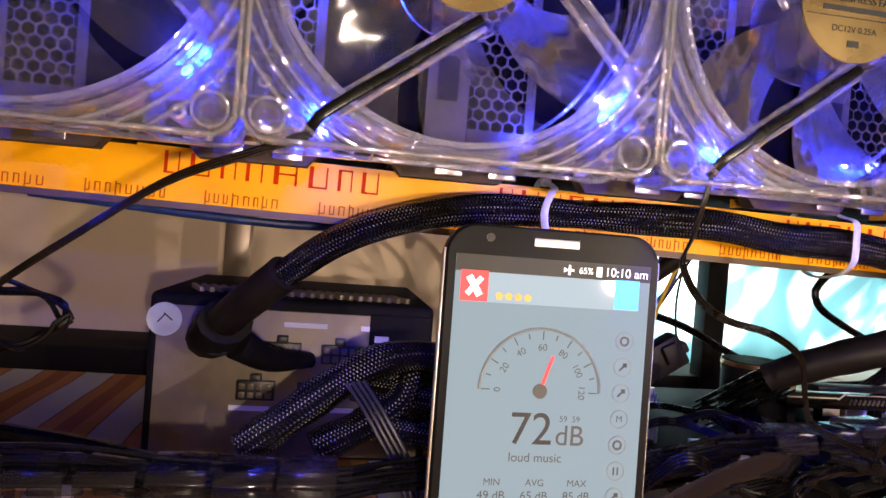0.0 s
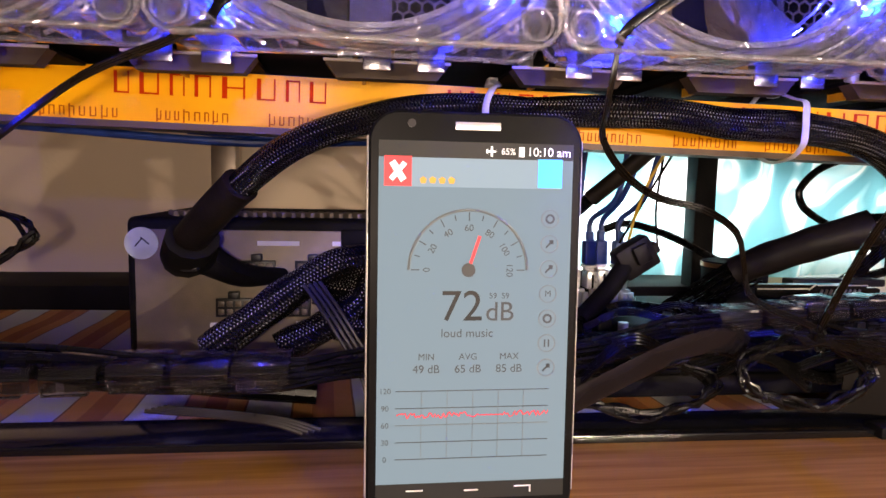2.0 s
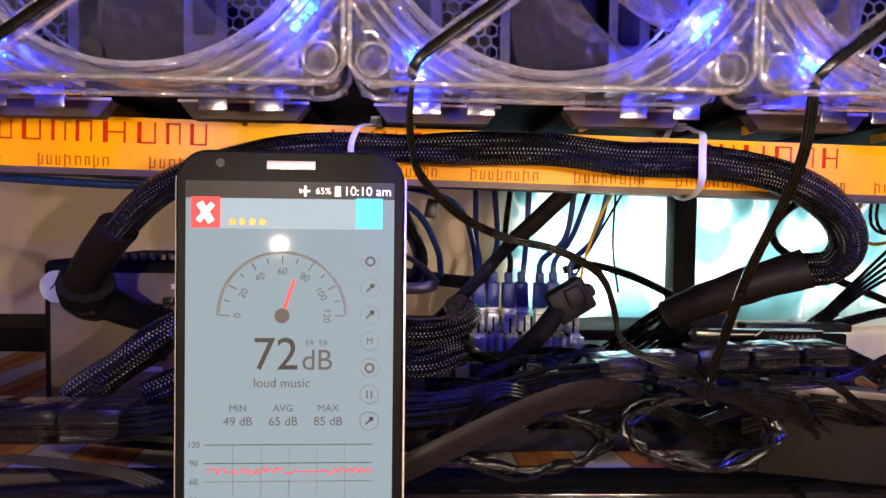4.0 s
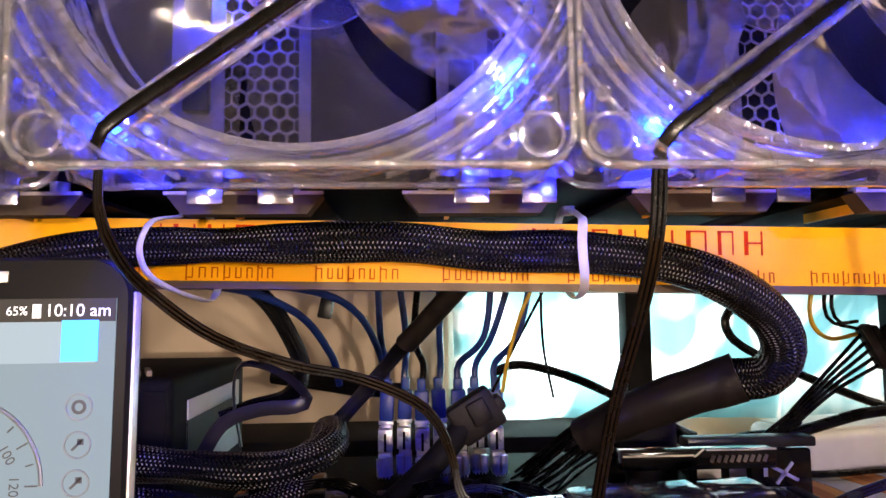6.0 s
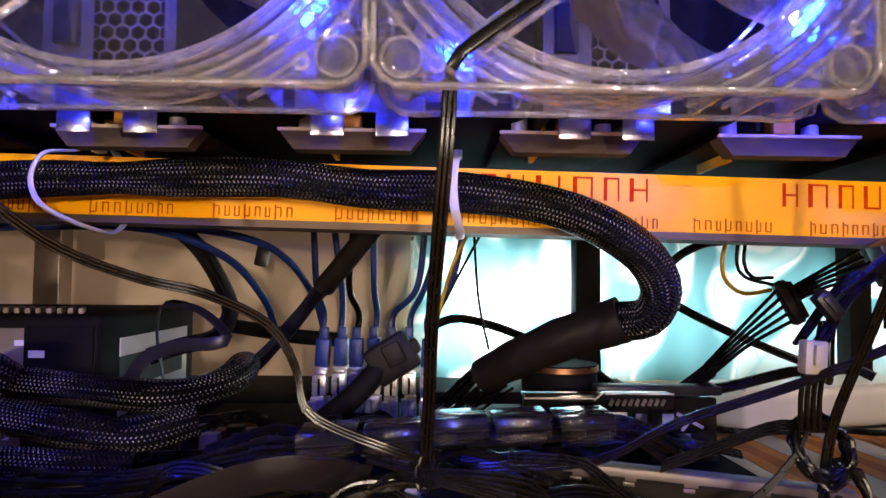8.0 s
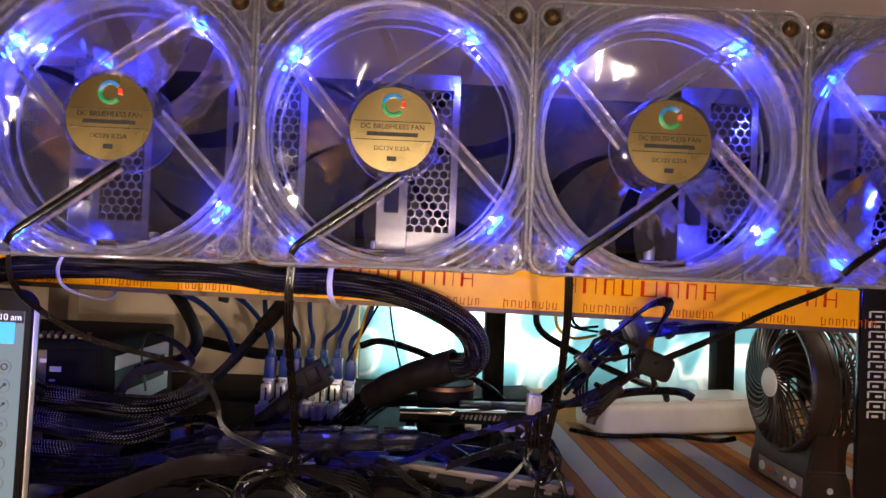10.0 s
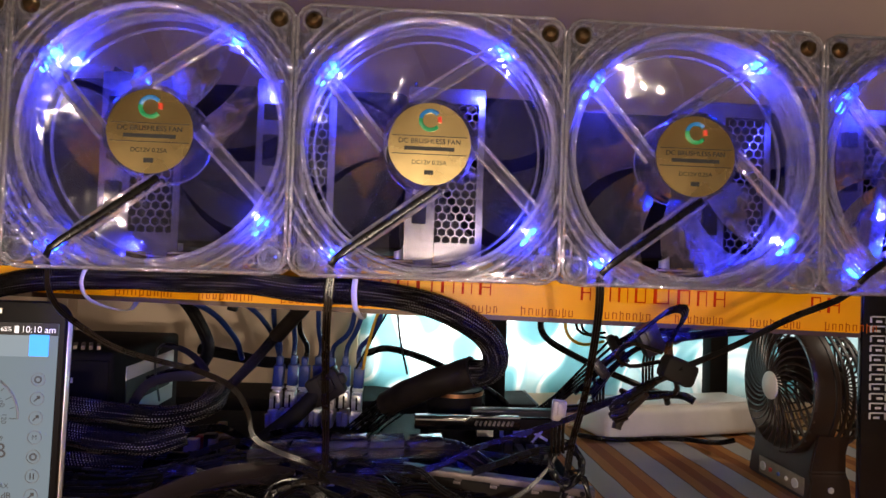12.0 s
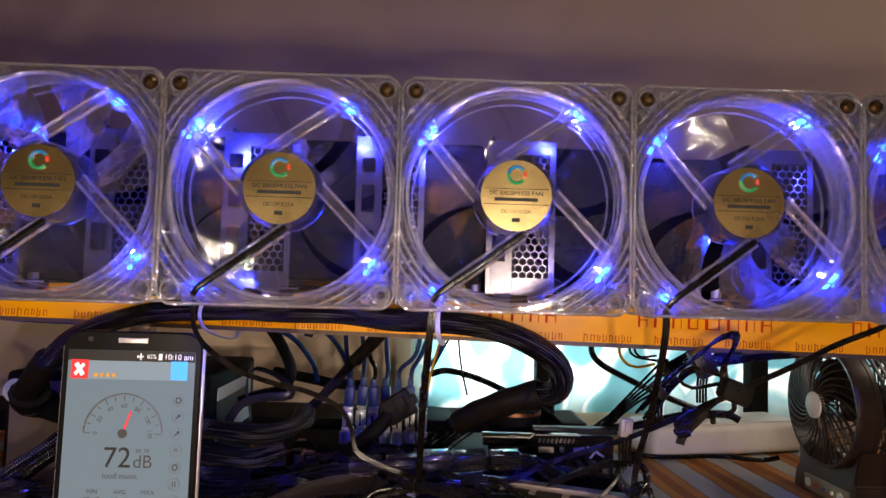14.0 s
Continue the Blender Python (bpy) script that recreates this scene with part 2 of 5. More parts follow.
PLAIN = mat("room_paint", (0.55, 0.48, 0.40), 0.9, 0, 0.04, 3, 0.1)
DARKTABLE = mat("dark_mat", (0.012, 0.010, 0.009), 0.75, 0, 0.2, 30, 0.2, spec=0.12)
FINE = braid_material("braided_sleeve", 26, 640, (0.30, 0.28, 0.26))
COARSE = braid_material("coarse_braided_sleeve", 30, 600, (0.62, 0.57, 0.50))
WOOD, CLOTH, CURTAIN = pattern("wood_veneer", "wood"), pattern("striped_cloth", "cloth"), pattern("curtain_fabric", "curtain")
LED = glow("blue_led", (0.004, 0.03, 1.0), 120)
SCREEN = screen_glow("lit_screen", (0.155, 0.200, 0.225))
INK = mat("screen_dark_ink", (0.01, 0.012, 0.014), 0.6, 0, 0.05, 50, 0)
GREYINK = mat("screen_grey_ink", (0.05, 0.055, 0.06), 0.6, 0, 0.05, 50, 0)
PALEINK = mat("screen_pale_ink", (0.8, 0.8, 0.8), 0.6, 0, 0.05, 50, 0)
NEEDLE = glow("red_needle", (0.62, 0.02, 0.03), 0.5)
BANNER = screen_glow("white_banner", (0.25, 0.30, 0.33))
SKYBLUE = glow("blue_tile", (0.03, 0.35, 0.85), 0.6)


# ---- mesh helpers ----
def link(name, bm, material, parent=None, label="", smooth=True):
    me = bpy.data.meshes.new(name)
    bm.to_mesh(me)
    bm.free()
    for m in material if isinstance(material, (list, tuple)) else (material,):
        me.materials.append(m)
    if smooth:
        for p in me.polygons:
            p.use_smooth = True
        me.set_sharp_from_angle(angle=radians(35))
    ob = new(name, me)
    if parent:
        ob.parent = parent
    if label:
        tagged(ob, label)
    return ob


def part(name, bm, material, parent, label=""):
    return link(name, bm, material, parent, label)


def thing(name, label, category, at=(0, 0, 0), group="", kind=""):
    ob = new(name)
    ob.empty_display_size = 0.01
    ob.location = at
    return tagged(ob, label, category, group, kind)


def box(bm, c, s, bevel=0.0, rot=None, seg=2):
    """A box round c with the sizes s, its edges rounded."""
    r = bmesh.ops.create_cube(bm, size=1.0)
    vs = r["verts"]
    bmesh.ops.scale(bm, vec=s, verts=vs)
    if bevel:
        es = list({e for v in vs for e in v.link_edges})
        g = bmesh.ops.bevel(bm, geom=es, offset=bevel, segments=seg, affect="EDGES", profile=0.5)
        vs = list({v for f in g["faces"] for v in f.verts} | {v for v in vs if v.is_valid})
    m = Matrix.Translation(c)
    if rot:
        m = m @ rot.to_4x4()
    bmesh.ops.transform(bm, matrix=m, verts=vs)
    return bm


def boxes(*args, **kw):
    bm = bmesh.new()
    for a in args:
        box(bm, *a, **kw)
    return bm


def disc(bm, c, r, depth, axis="Y", n=24, r2=None):
    """A cylinder or cone round c, along one axis."""
    turn = {"X": Matrix.Rotation(radians(90), 4, "Y"), "Y": Matrix.Rotation(radians(90), 4, "X"), "Z": Matrix.Identity(4)}[axis]
    bmesh.ops.create_cone(bm, cap_ends=True, segments=n, radius1=r, radius2=r if r2 is None else r2, depth=depth, matrix=Matrix.Translation(c) @ turn)
    return bm


def lathe(bm, c, profile, n=36, axis="Y"):
    """A closed profile of (radius, along) turned round the axis through c."""
    rings = []
    for i in range(n):
        a = 2 * math.pi * i / n
        ring = []
        for r, h in profile:
            p = (r * math.cos(a), h, r * math.sin(a)) if axis == "Y" else (h, r * math.cos(a), r * math.sin(a)) if axis == "X" else (r * math.cos(a), r * math.sin(a), h)
            ring.append(bm.verts.new(Vector(c) + Vector(p)))
        rings.append(ring)
    k = len(profile)
    for i in range(n):
        a, b = rings[i], rings[(i + 1) % n]
        for j in range(k):
            bm.faces.new((a[j], a[(j + 1) % k], b[(j + 1) % k], b[j]))
    bmesh.ops.recalc_face_normals(bm, faces=bm.faces)
    return bm


def curve_points(pts, step=0.004):
    """A smooth line through the points."""
    p = [Vector(q) for q in pts]
    p = [2 * p[0] - p[1]] + p + [2 * p[-1] - p[-2]]
    out = []
    for i in range(1, len(p) - 2):
        n = max(2, int((p[i + 1] - p[i]).length / step))
        for j in range(n):
            t = j / n
            a, b, c, d = p[i - 1], p[i], p[i + 1], p[i + 2]
            out.append(0.5 * (2 * b + (c - a) * t + (2 * a - 5 * b + 4 * c - d) * t * t + (3 * b - a - 3 * c + d) * t ** 3))
    out.append(p[-2])
    return out


def sweep(bm, pts, r, n=10, flat=1.0, step=0.004, taper=None, up=(0, 0, 1)):
    """A tube along a smooth line through pts, with UVs; flat squeezes it into a band; taper gives the radius' factor from 0 to 1."""
    line = curve_points(pts, step)
    uvl = bm.loops.layers.uv.verify()
    side = None
    rings, dist = [], [0.0]
    for i, q in enumerate(line):
        d = (line[min(i + 1, len(line) - 1)] - line[max(i - 1, 0)]).normalized()
        if side is None:
            side = d.cross(Vector(up))
            if side.length < 1e-3:
                side = d.cross(Vector((1, 0, 0)))
        side = (side - d * side.dot(d)).normalized()
        top = d.cross(side)
        f = taper(i / (len(line) - 1)) if taper else 1.0
        rings.append([bm.verts.new(q + r * f * (math.cos(2 * math.pi * k / n) * side + flat * math.sin(2 * math.pi * k / n) * top)) for k in range(n)])
        if i:
            dist.append(dist[-1] + (q - line[i - 1]).length)
    for i in range(len(rings) - 1):
        for k in range(n):
            f = bm.faces.new((rings[i][k], rings[i][(k + 1) % n], rings[i + 1][(k + 1) % n], rings[i + 1][k]))
            for lp, (u, v) in zip(f.loops, ((k / n, dist[i]), ((k + 1) / n, dist[i]), ((k + 1) / n, dist[i + 1]), (k / n, dist[i + 1]))):
                lp[uvl].uv = (u, v)
    bm.faces.new(rings[0][::-1])
    bm.faces.new(rings[-1])
    return bm


def cable(name, label, pts, r, material, flat=1.0, n=10, category="cable", group="", taper=None, up=(0, 0, 1)):
    return tagged(link(name, sweep(bmesh.new(), pts, r, n, flat, taper=taper, up=up), material), label, category, group)


def strands(name, label, pts, count, r, spread, material, seed=1, category="cable bundle", flat=1.0, loose=0.5):
    """A bundle of thin wires along one line, each a part."""
    rnd = random.Random(seed)
    root = thing(name, label, category, pts[0])
    for i in range(count):
        a, d = rnd.random() * 6.283, spread * math.sqrt(rnd.random())
        o = Vector((d * math.cos(a), 0.6 * d * math.sin(a), flat * d * math.sin(a)))
        q = [Vector(p) - Vector(pts[0]) + o + Vector([rnd.uniform(-1, 1) * spread * loose for _ in range(3)]) for p in pts]
        part("wire", sweep(bmesh.new(), q, r, 6), material[i % len(material)] if isinstance(material, (list, tuple)) else material, root)
    return root


def flat_wires(name, label, pts, count, r, pitch, material, across=(0, 0, 1), category="cable"):
    """A flat cable of wires side by side."""
    root = thing(name, label, category, pts[0])
    for i in range(count):
        o = Vector(across).normalized() * pitch * (i - (count - 1) / 2)
        part("wire", sweep(bmesh.new(), [Vector(p) - Vector(pts[0]) + o for p in pts], r, 6), material, root)
    return root


def text_part(words, size, at, material, parent, align="CENTER", name="lettering", turn=0.0):
    """Raised lettering on a face that looks along -y."""
    cu = bpy.data.curves.new(name, "FONT")
    cu.body, cu.size, cu.align_x, cu.align_y, cu.extrude = words, size, align, "CENTER", 0.00003
    tmp = new("tmp", cu)
    me = bpy.data.meshes.new_from_object(tmp.evaluated_get(bpy.context.evaluated_depsgraph_get()))
    bpy.data.objects.remove(tmp)
    bpy.data.curves.remove(cu)
    me.materials.clear()
    me.materials.append(material)
    ob = new(name, me)
    ob.parent = parent
    ob.matrix_basis = Matrix.Translation(at) @ Matrix.Rotation(radians(90), 4, "X") @ Matrix.Rotation(radians(turn), 4, "Z")
    return ob


# ---- the room ----
DESK = 0.842


def slab(name, c, s, material, label, category):
    return tagged(link(name, boxes((c, s)), material, smooth=False), label, category, kind="structure")


def wall_north():
    bm = boxes(((-1.25, 0.56, 1.2), (2.5, 0.12, 2.4)), ((1.425, 0.56, 1.2), (1.15, 0.12, 2.4)), ((0.425, 0.56, 0.43), (0.85, 0.12, 0.86)), ((0.425, 0.56, 1.70), (0.85, 0.12, 1.40)))
    return tagged(link("wall_north", bm, WALL, smooth=False), "beige painted wall behind the desk, with a low window", "wall", kind="structure")


wall_north()
# sheet added over the wall; its darker colour stands in for the shade there
slab("wall_shade_sheet", (0.0, 0.492, 1.52), (2.0, 0.012, 0.94), mat("shaded_wall_beige", (0.42, 0.32, 0.26), 0.7, 0, 0.05, 8, 0.2), "darker beige sheet standing in for shade on the wall above the window", "wall panel")
slab("wall_south", (-0.25, -1.86, 1.2), (4.5, 0.12, 2.4), PLAIN, "plain beige wall behind the camera", "wall")
slab("wall_west", (-2.56, -0.6, 1.2), (0.12, 2.4, 2.4), PLAIN, "plain beige side wall", "wall")
slab("wall_east", (2.06, -0.6, 1.2), (0.12, 2.4, 2.4), PLAIN, "plain beige side wall", "wall")
slab("ceiling", (-0.25, -0.55, 2.46), (4.6, 2.7, 0.12), PLAIN, "plain pale ceiling", "ceiling")
slab("floor", (-0.25, -0.55, -0.05), (4.6, 2.7, 0.1), MATT, "dark floor under the desk", "floor")


def window():
    root = thing("window_1", "white window frame behind the curtain", "window", (0.425, 0.545, 0.86), kind="structure")
    bm = boxes(((-0.41, 0, 0.07), (0.03, 0.06, 0.14)), ((0.41, 0, 0.07), (0.03, 0.06, 0.14)), ((0, 0, 0.125), (0.79, 0.06, 0.03)), ((0, 0, 0.015), (0.79, 0.06, 0.03)), bevel=0.003)
    part("window_frame", bm, WHITE, root)
    return root


window()


def curtain():
    bm = bmesh.new()
    nx, nz, w, h = 170, 6, 0.92, 0.165
    grid = []
    for i in range(nx + 1):
        x = w * i / nx
        fold = 0.006 * math.sin(x * 62 + 1.4 * math.sin(x * 17)) + 0.003 * math.sin(x * 140)
        grid.append([bm.verts.new((x, fold * (0.7 + 0.3 * j / nz), h * j / nz)) for j in range(nz + 1)])
    for i in range(nx):
        for j in range(nz):
            bm.faces.new((grid[i][j], grid[i + 1][j], grid[i + 1][j + 1], grid[i][j + 1]))
    bmesh.ops.solidify(bm, geom=bm.faces[:], thickness=0.0008)
    ob = link("curtain", bm, CURTAIN)
    ob.location = (0.004, 0.484, 0.862)
    return tagged(ob, "backlit teal and white swirl-patterned curtain over the window", "curtain")


curtain()


def desk():
    root = thing("desk", "brown wood-veneer desk top under the rig", "desk", (0, 0, 0))
    part("desk_top", boxes(((0, 0.09, DESK - 0.0125), (2.2, 0.816, 0.025)), bevel=0.002), WOOD, root)
    for x in (-1.05, 1.05):
        for y in (-0.26, 0.44):
            part("leg", boxes(((x, y, 0.4085), (0.05, 0.05, 0.817)), bevel=0.003), WOOD, root)
    return root


desk()


def tablecloth(name, x0, x1, y0, y1, label, z=DESK + 0.0005):
    bm = bmesh.new()
    nx, ny = 40, 30
    g = [[bm.verts.new((x0 + (x1 - x0) * i / nx, y0 + (y1 - y0) * j / ny, z + 0.001 + 0.0012 * noise.noise(Vector((i * 0.3, j * 0.3, x0))))) for j in range(ny + 1)] for i in range(nx + 1)]
    for i in range(nx):
        for j in range(ny):
            bm.faces.new((g[i][j], g[i + 1][j], g[i + 1][j + 1], g[i][j + 1]))
    r = bmesh.ops.solidify(bm, geom=bm.faces[:], thickness=0.0012)
    return tagged(link(name, bm, CLOTH), label, "cloth")


tablecloth("striped_cloth", -0.6, 0.75, 0.118, 0.40, "orange, white and blue striped woven cloth on the desk")
rear_base = thing("rear_base_bar", "dark flat bar lying along the back of the desk", "frame bar", (-0.2, 0.449, DESK))
part("bar", boxes(((0, 0, 0.0115), (0.796, 0.09, 0.022)), bevel=0.002), DARKTABLE, rear_base)
for x in (-0.399, 0.399):
    part("end_cap", boxes(((x, 0, 0.0115), (0.002, 0.0885, 0.0225)), bevel=0.0006), BLACK, rear_base)


# ---- the rig's frame ----
def printed_bar(name, x0, x1, y, z0, z1, depth, label, material):
    root = thing(name, label, "frame bar", ((x0 + x1) / 2, y, z0))
    cx, h = (x0 + x1) / 2, z1 - z0
    t = 0.0016
    for c, sz in (((0, depth - t / 2, h / 2), (x1 - x0, t, h)), ((0, t / 2, h / 2), (x1 - x0, t, h)), ((0, depth / 2, t / 2), (x1 - x0, depth - 2 * t, t)), ((0, depth / 2, h - t / 2), (x1 - x0, depth - 2 * t, t))):
        part("profile_side", boxes((c, sz)), material, root)
    part("film", boxes(((0, -0.00025, h / 2 + 0.0014), (x1 - x0 - 0.002, 0.0004, h - 0.0032))), FILM, root, "yellow protective film with red print")
    return root, cx


front_bar, CX = printed_bar("front_rail", -0.43, 0.3475, 0.12, 0.9775, 1.0045, 0.022, "aluminium rail with yellow protective film printed in red", ALU)
front_bar.rotation_euler = (0, radians(1.1), 0)
rnd = random.Random(4)
SERIF = (0.010, 0.0085, 0.011, 0.0135, 0.0095, 0.0085, 0.011, 0.0085)
for word in range(-2, 3):
    x = 0.107 + 0.1506 * (word - 0)
    for wdt in SERIF:
        if not (-0.425 < x - wdt and x < 0.343):
            x -= wdt + 0.0022
            continue
        bm = boxes(((x - wdt / 2 - CX - wdt * 0.32, -0.0006, 0.0200), (wdt * 0.17, 0.0002, 0.0098)), ((x - wdt / 2 - CX + wdt * 0.32, -0.0006, 0.0200), (wdt * 0.07, 0.0002, 0.0098)), ((x - wdt / 2 - CX, -0.0006, 0.0200 + rnd.choice((-0.0045, 0.0045, 0.0))), (wdt * 0.6, 0.0002, 0.0008)))
        part("print_mark", bm, REDINK, front_bar)
        x -= wdt + 0.0022
x = -0.42
while x < 0.335:
    bm = bmesh.new()
    xx = x
    for i in range(8):
        wdt = rnd.uniform(0.0028, 0.0042)
        box(bm, (xx + wdt * 0.2 - CX, -0.0006, 0.0062), (0.0006, 0.0002, 0.0042 if i % 3 else 0.006))
        box(bm, (xx + wdt * 0.75 - CX, -0.0006, 0.0062), (0.0005, 0.0002, 0.0040))
        box(bm, (xx + wdt * 0.48 - CX, -0.0006, 0.0062 + rnd.choice((-0.0019, 0.0019))), (wdt * 0.5, 0.0002, 0.0005))
        xx += wdt + 0.0008
    part("print_mark", bm, BROWNINK, front_bar)
    x += 0.0495
rear_bar, _ = printed_bar("rear_rail", -0.43, 0.337, 0.30, 1.001, 1.062, 0.022, "second film-covered aluminium rail at the back of the rig", MATT)


GREYMARK = mat("grey_print", (0.5, 0.5, 0.5), 0.5, 0, 0.1, 80, 0)


def post(name, x, y, z1, material, label, w=0.021, marks=False, deep=0.021):
    root = thing(name, label, "frame post", (x, y, DESK))
    h = z1 - DESK
    part("profile", boxes(((0, (deep - w) / 2, h / 2), (w, deep, h)), bevel=0.0012), material, root)
    part("foot", boxes(((0, 0, 0.002), (w + 0.012, w + 0.012, 0.004)), bevel=0.001), material, root)
    if marks:
        for i in range(11):
            z = 0.078 + i * 0.0062
            part("print_mark", boxes(((-0.0055, -w / 2 - 0.0003, z), (0.0012, 0.0003, 0.0040)), ((0.0050, -w / 2 - 0.0003, z), (0.0010, 0.0003, 0.0046)), ((-0.0005, -w / 2 - 0.0003, z + 0.002), (0.009, 0.0003, 0.0009)), ((0.001 * (i % 3 - 1), -w / 2 - 0.0003, z - 0.001), (0.004, 0.0003, 0.0014))), GREYMARK, root)
    return root


post("corner_post", 0.3597, 0.131, 1.0075, GLOSS, "glossy black flat front post with pale upright printing", 0.022, True, 0.005)
post("corner_post", -0.442, 0.131, 1.0075, GLOSS, "glossy black front post of the rig", 0.022)
post("rear_post", 0.152, 0.41, 1.03, MATT, "black square rear post of the rig")
post("rear_post", 0.416, 0.455, 1.03, MATT, "black square rear post of the rig")
post("rear_post", -0.297, 0.41, 1.03, mat("post_aluminium", (0.42, 0.34, 0.28), 0.35, 0.85, 0.1, 40, 0.15), "bare aluminium square rear post of the rig")
base = thing("base_rail", "glossy black flat base bar lying on the desk", "frame bar", (-0.05, 0.0985, DESK))
part("bar", boxes(((0, 0, 0.002), (0.776, 0.031, 0.004)), bevel=0.0008), GLOSS, base)
for x in (-0.3892, 0.3892):
    part("end_cap", boxes(((x, 0, 0.002), (0.002, 0.0306, 0.0044)), bevel=0.0006), BLACK, base)
base.rotation_euler = (0, 0, radians(-1.2))


# ---- clear fans ----
def rounded_square(a, half, rad):
    """The point of a rounded square's edge in the direction a."""
    c, s = math.cos(a), math.sin(a)
    k = half / max(abs(c), abs(s))
    x, z = c * k, s * k
    cx = half - rad
    if abs(x) > cx and abs(z) > cx:
        ox, oz = math.copysign(cx, x), math.copysign(cx, z)
        b = ox * c + oz * s
        t = b + math.sqrt(max(0, b * b - (ox * ox + oz * oz - rad * rad)))
        x, z = c * t, s * t
    return x, z


def flange(y0, y1, hole):
    bm = bmesh.new()
    n = 96
    rings = []
    for i in range(n):
        a = 2 * math.pi * i / n
        ox, oz = rounded_square(a, 0.0597, 0.006)
        ix, iz = hole * math.cos(a), hole * math.sin(a)
        rings.append([bm.verts.new(p) for p in ((ox, y0, oz), (ox, y1, oz), (ix, y1, iz), (ix, y0, iz))])
    for i in range(n):
        a, b = rings[i], rings[(i + 1) % n]
        for j in range(4):
            bm.faces.new((a[j], a[(j + 1) % 4], b[(j + 1) % 4], b[j]))
    bmesh.ops.recalc_face_normals(bm, faces=bm.faces)
    return bm


STRUTS = (((-0.008, 0.0185), (0.035, 0.0485)), ((0.0195, 0.002), (0.053, -0.033)), ((-0.0195, -0.002), (-0.049, 0.033)), ((0.004, -0.0195), (-0.039, -0.0515)))
LEDS = ((-0.045, 0.033), (0.033, 0.0445), (0.0475, -0.037), (-0.040, -0.050), (-0.049, 0.027), (0.0445, -0.0415))


def case_fan():
    root = thing("case_fan", "clear plastic computer fan with blue lights and gold hub label", "computer fan", (0, 0, 0), "row of clear fans")
    part("front_flange", flange(0.0, 0.0026, 0.0565), CLEAR, root)
    for half, rad, y in ((0.0592, 0.0058, -0.0006), (0.0588, 0.0056, 0.0250)):
        pts = [rounded_square(2 * math.pi * (i + 0.5) / 64, half, rad) for i in range(64)]
        pts.append(pts[0])
        part("lip", sweep(bmesh.new(), [(px, y, pz) for px, pz in pts], 0.0009, 6, step=0.02, up=(0, 1, 0)), RIDGE, root)
    for q in range(4):
        for r, a0, y in ((0.0618, 17.5, -0.0004), (0.0652, 25.5, -0.0004), (0.0690, 31.5, -0.0002), (0.0618, 17.5, 0.012), (0.0655, 26, 0.014)):
            pts = [(r * math.cos(radians(90 * q + a0 + (90 - 2 * a0) * i / 10)), y, r * math.sin(radians(90 * q + a0 + (90 - 2 * a0) * i / 10))) for i in range(11)]
            part("corner_arc", sweep(bmesh.new(), pts, 0.0008, 6, step=0.006, up=(0, 1, 0)), RIDGE, root)
    for sx in (-1, 1):
        for sz in (-1, 1):
            ring = bmesh.new()
            lathe(ring, (sx * 0.0525, 0, sz * 0.0525), ((0.0043, -0.0008), (0.0051, -0.0008), (0.0051, 0.0), (0.0043, 0.0)), 20)
            lathe(ring, (sx * 0.0445, 0, sz * 0.0540), ((0.0012, -0.0012), (0.0022, -0.0008), (0.0022, 0.0), (0.0012, 0.0)), 14)
            lathe(ring, (sx * 0.0540, 0, sz * 0.0435), ((0.0010, -0.0012), (0.0019, -0.0008), (0.0019, 0.0), (0.0010, 0.0)), 14)
            part("boss_ring", ring, RIDGE, root)
    part("rear_flange", flange(0.0224, 0.025, 0.0575), CLEAR, root)
    part("barrel", lathe(bmesh.new(), (0, 0, 0), ((0.0573, 0.0028), (0.0588, 0.0028), (0.0588, 0.0222), (0.0573, 0.0222)), 72), RIDGE, root)
    part("rim", lathe(bmesh.new(), (0, 0, 0), ((0.0545, -0.0006), (0.0563, -0.0012), (0.0563, 0.0014), (0.0545, 0.001)), 72), RIDGE, root)
    for r, y in ((0.0530, 0.0236), (0.0557, 0.0190), (0.0557, 0.0120)):
        part("ridge", lathe(bmesh.new(), (0, 0, 0), ((r, y - 0.0007), (r + 0.0011, y - 0.0004), (r + 0.0011, y + 0.0004), (r, y + 0.0007)), 72), RIDGE, root)
    for k in range(4):
        c, s_ = (0, 1, 0, -1)[k], (1, 0, -1, 0)[k]
        bm = boxes(((c * 0.0590, -0.0009, s_ * 0.0590), (0.0014 if c else 0.108, 0.0018, 0.0014 if s_ else 0.108)), bevel=0.0004)
        for j in range(-4, 5):
            if abs(j) < 2:
                continue
            u, t_ = j * 0.0118, 0.0582
            dpt = 0.0596 - math.sqrt(max(0, t_ * t_ - u * u))
            rr = 0.0596 - dpt / 2
            box(bm, (c * rr + s_ * u, 0.0125, s_ * rr + c * u), (dpt if c else 0.0008, 0.0194, dpt if s_ else 0.0008))
        part("edge_rib", bm, RIDGE, root)
    for sx in (-1, 1):
        for sz in (-1, 1):
            bm = lathe(bmesh.new(), (sx * 0.0525, 0, sz * 0.0525), ((0.0024, 0.0028), (0.0042, 0.0028), (0.0042, 0.0222), (0.0024, 0.0222)), 16)
            for k in range(2):
                a = (0.0462, 0.0548)[k]
                box(bm, (sx * a, 0.0125, sz * (0.0548, 0.0462)[k]), ((0.0095, 0.0008)[k], 0.019, (0.0008, 0.0095)[k]))
            part("corner_boss", bm, RIDGE, root)
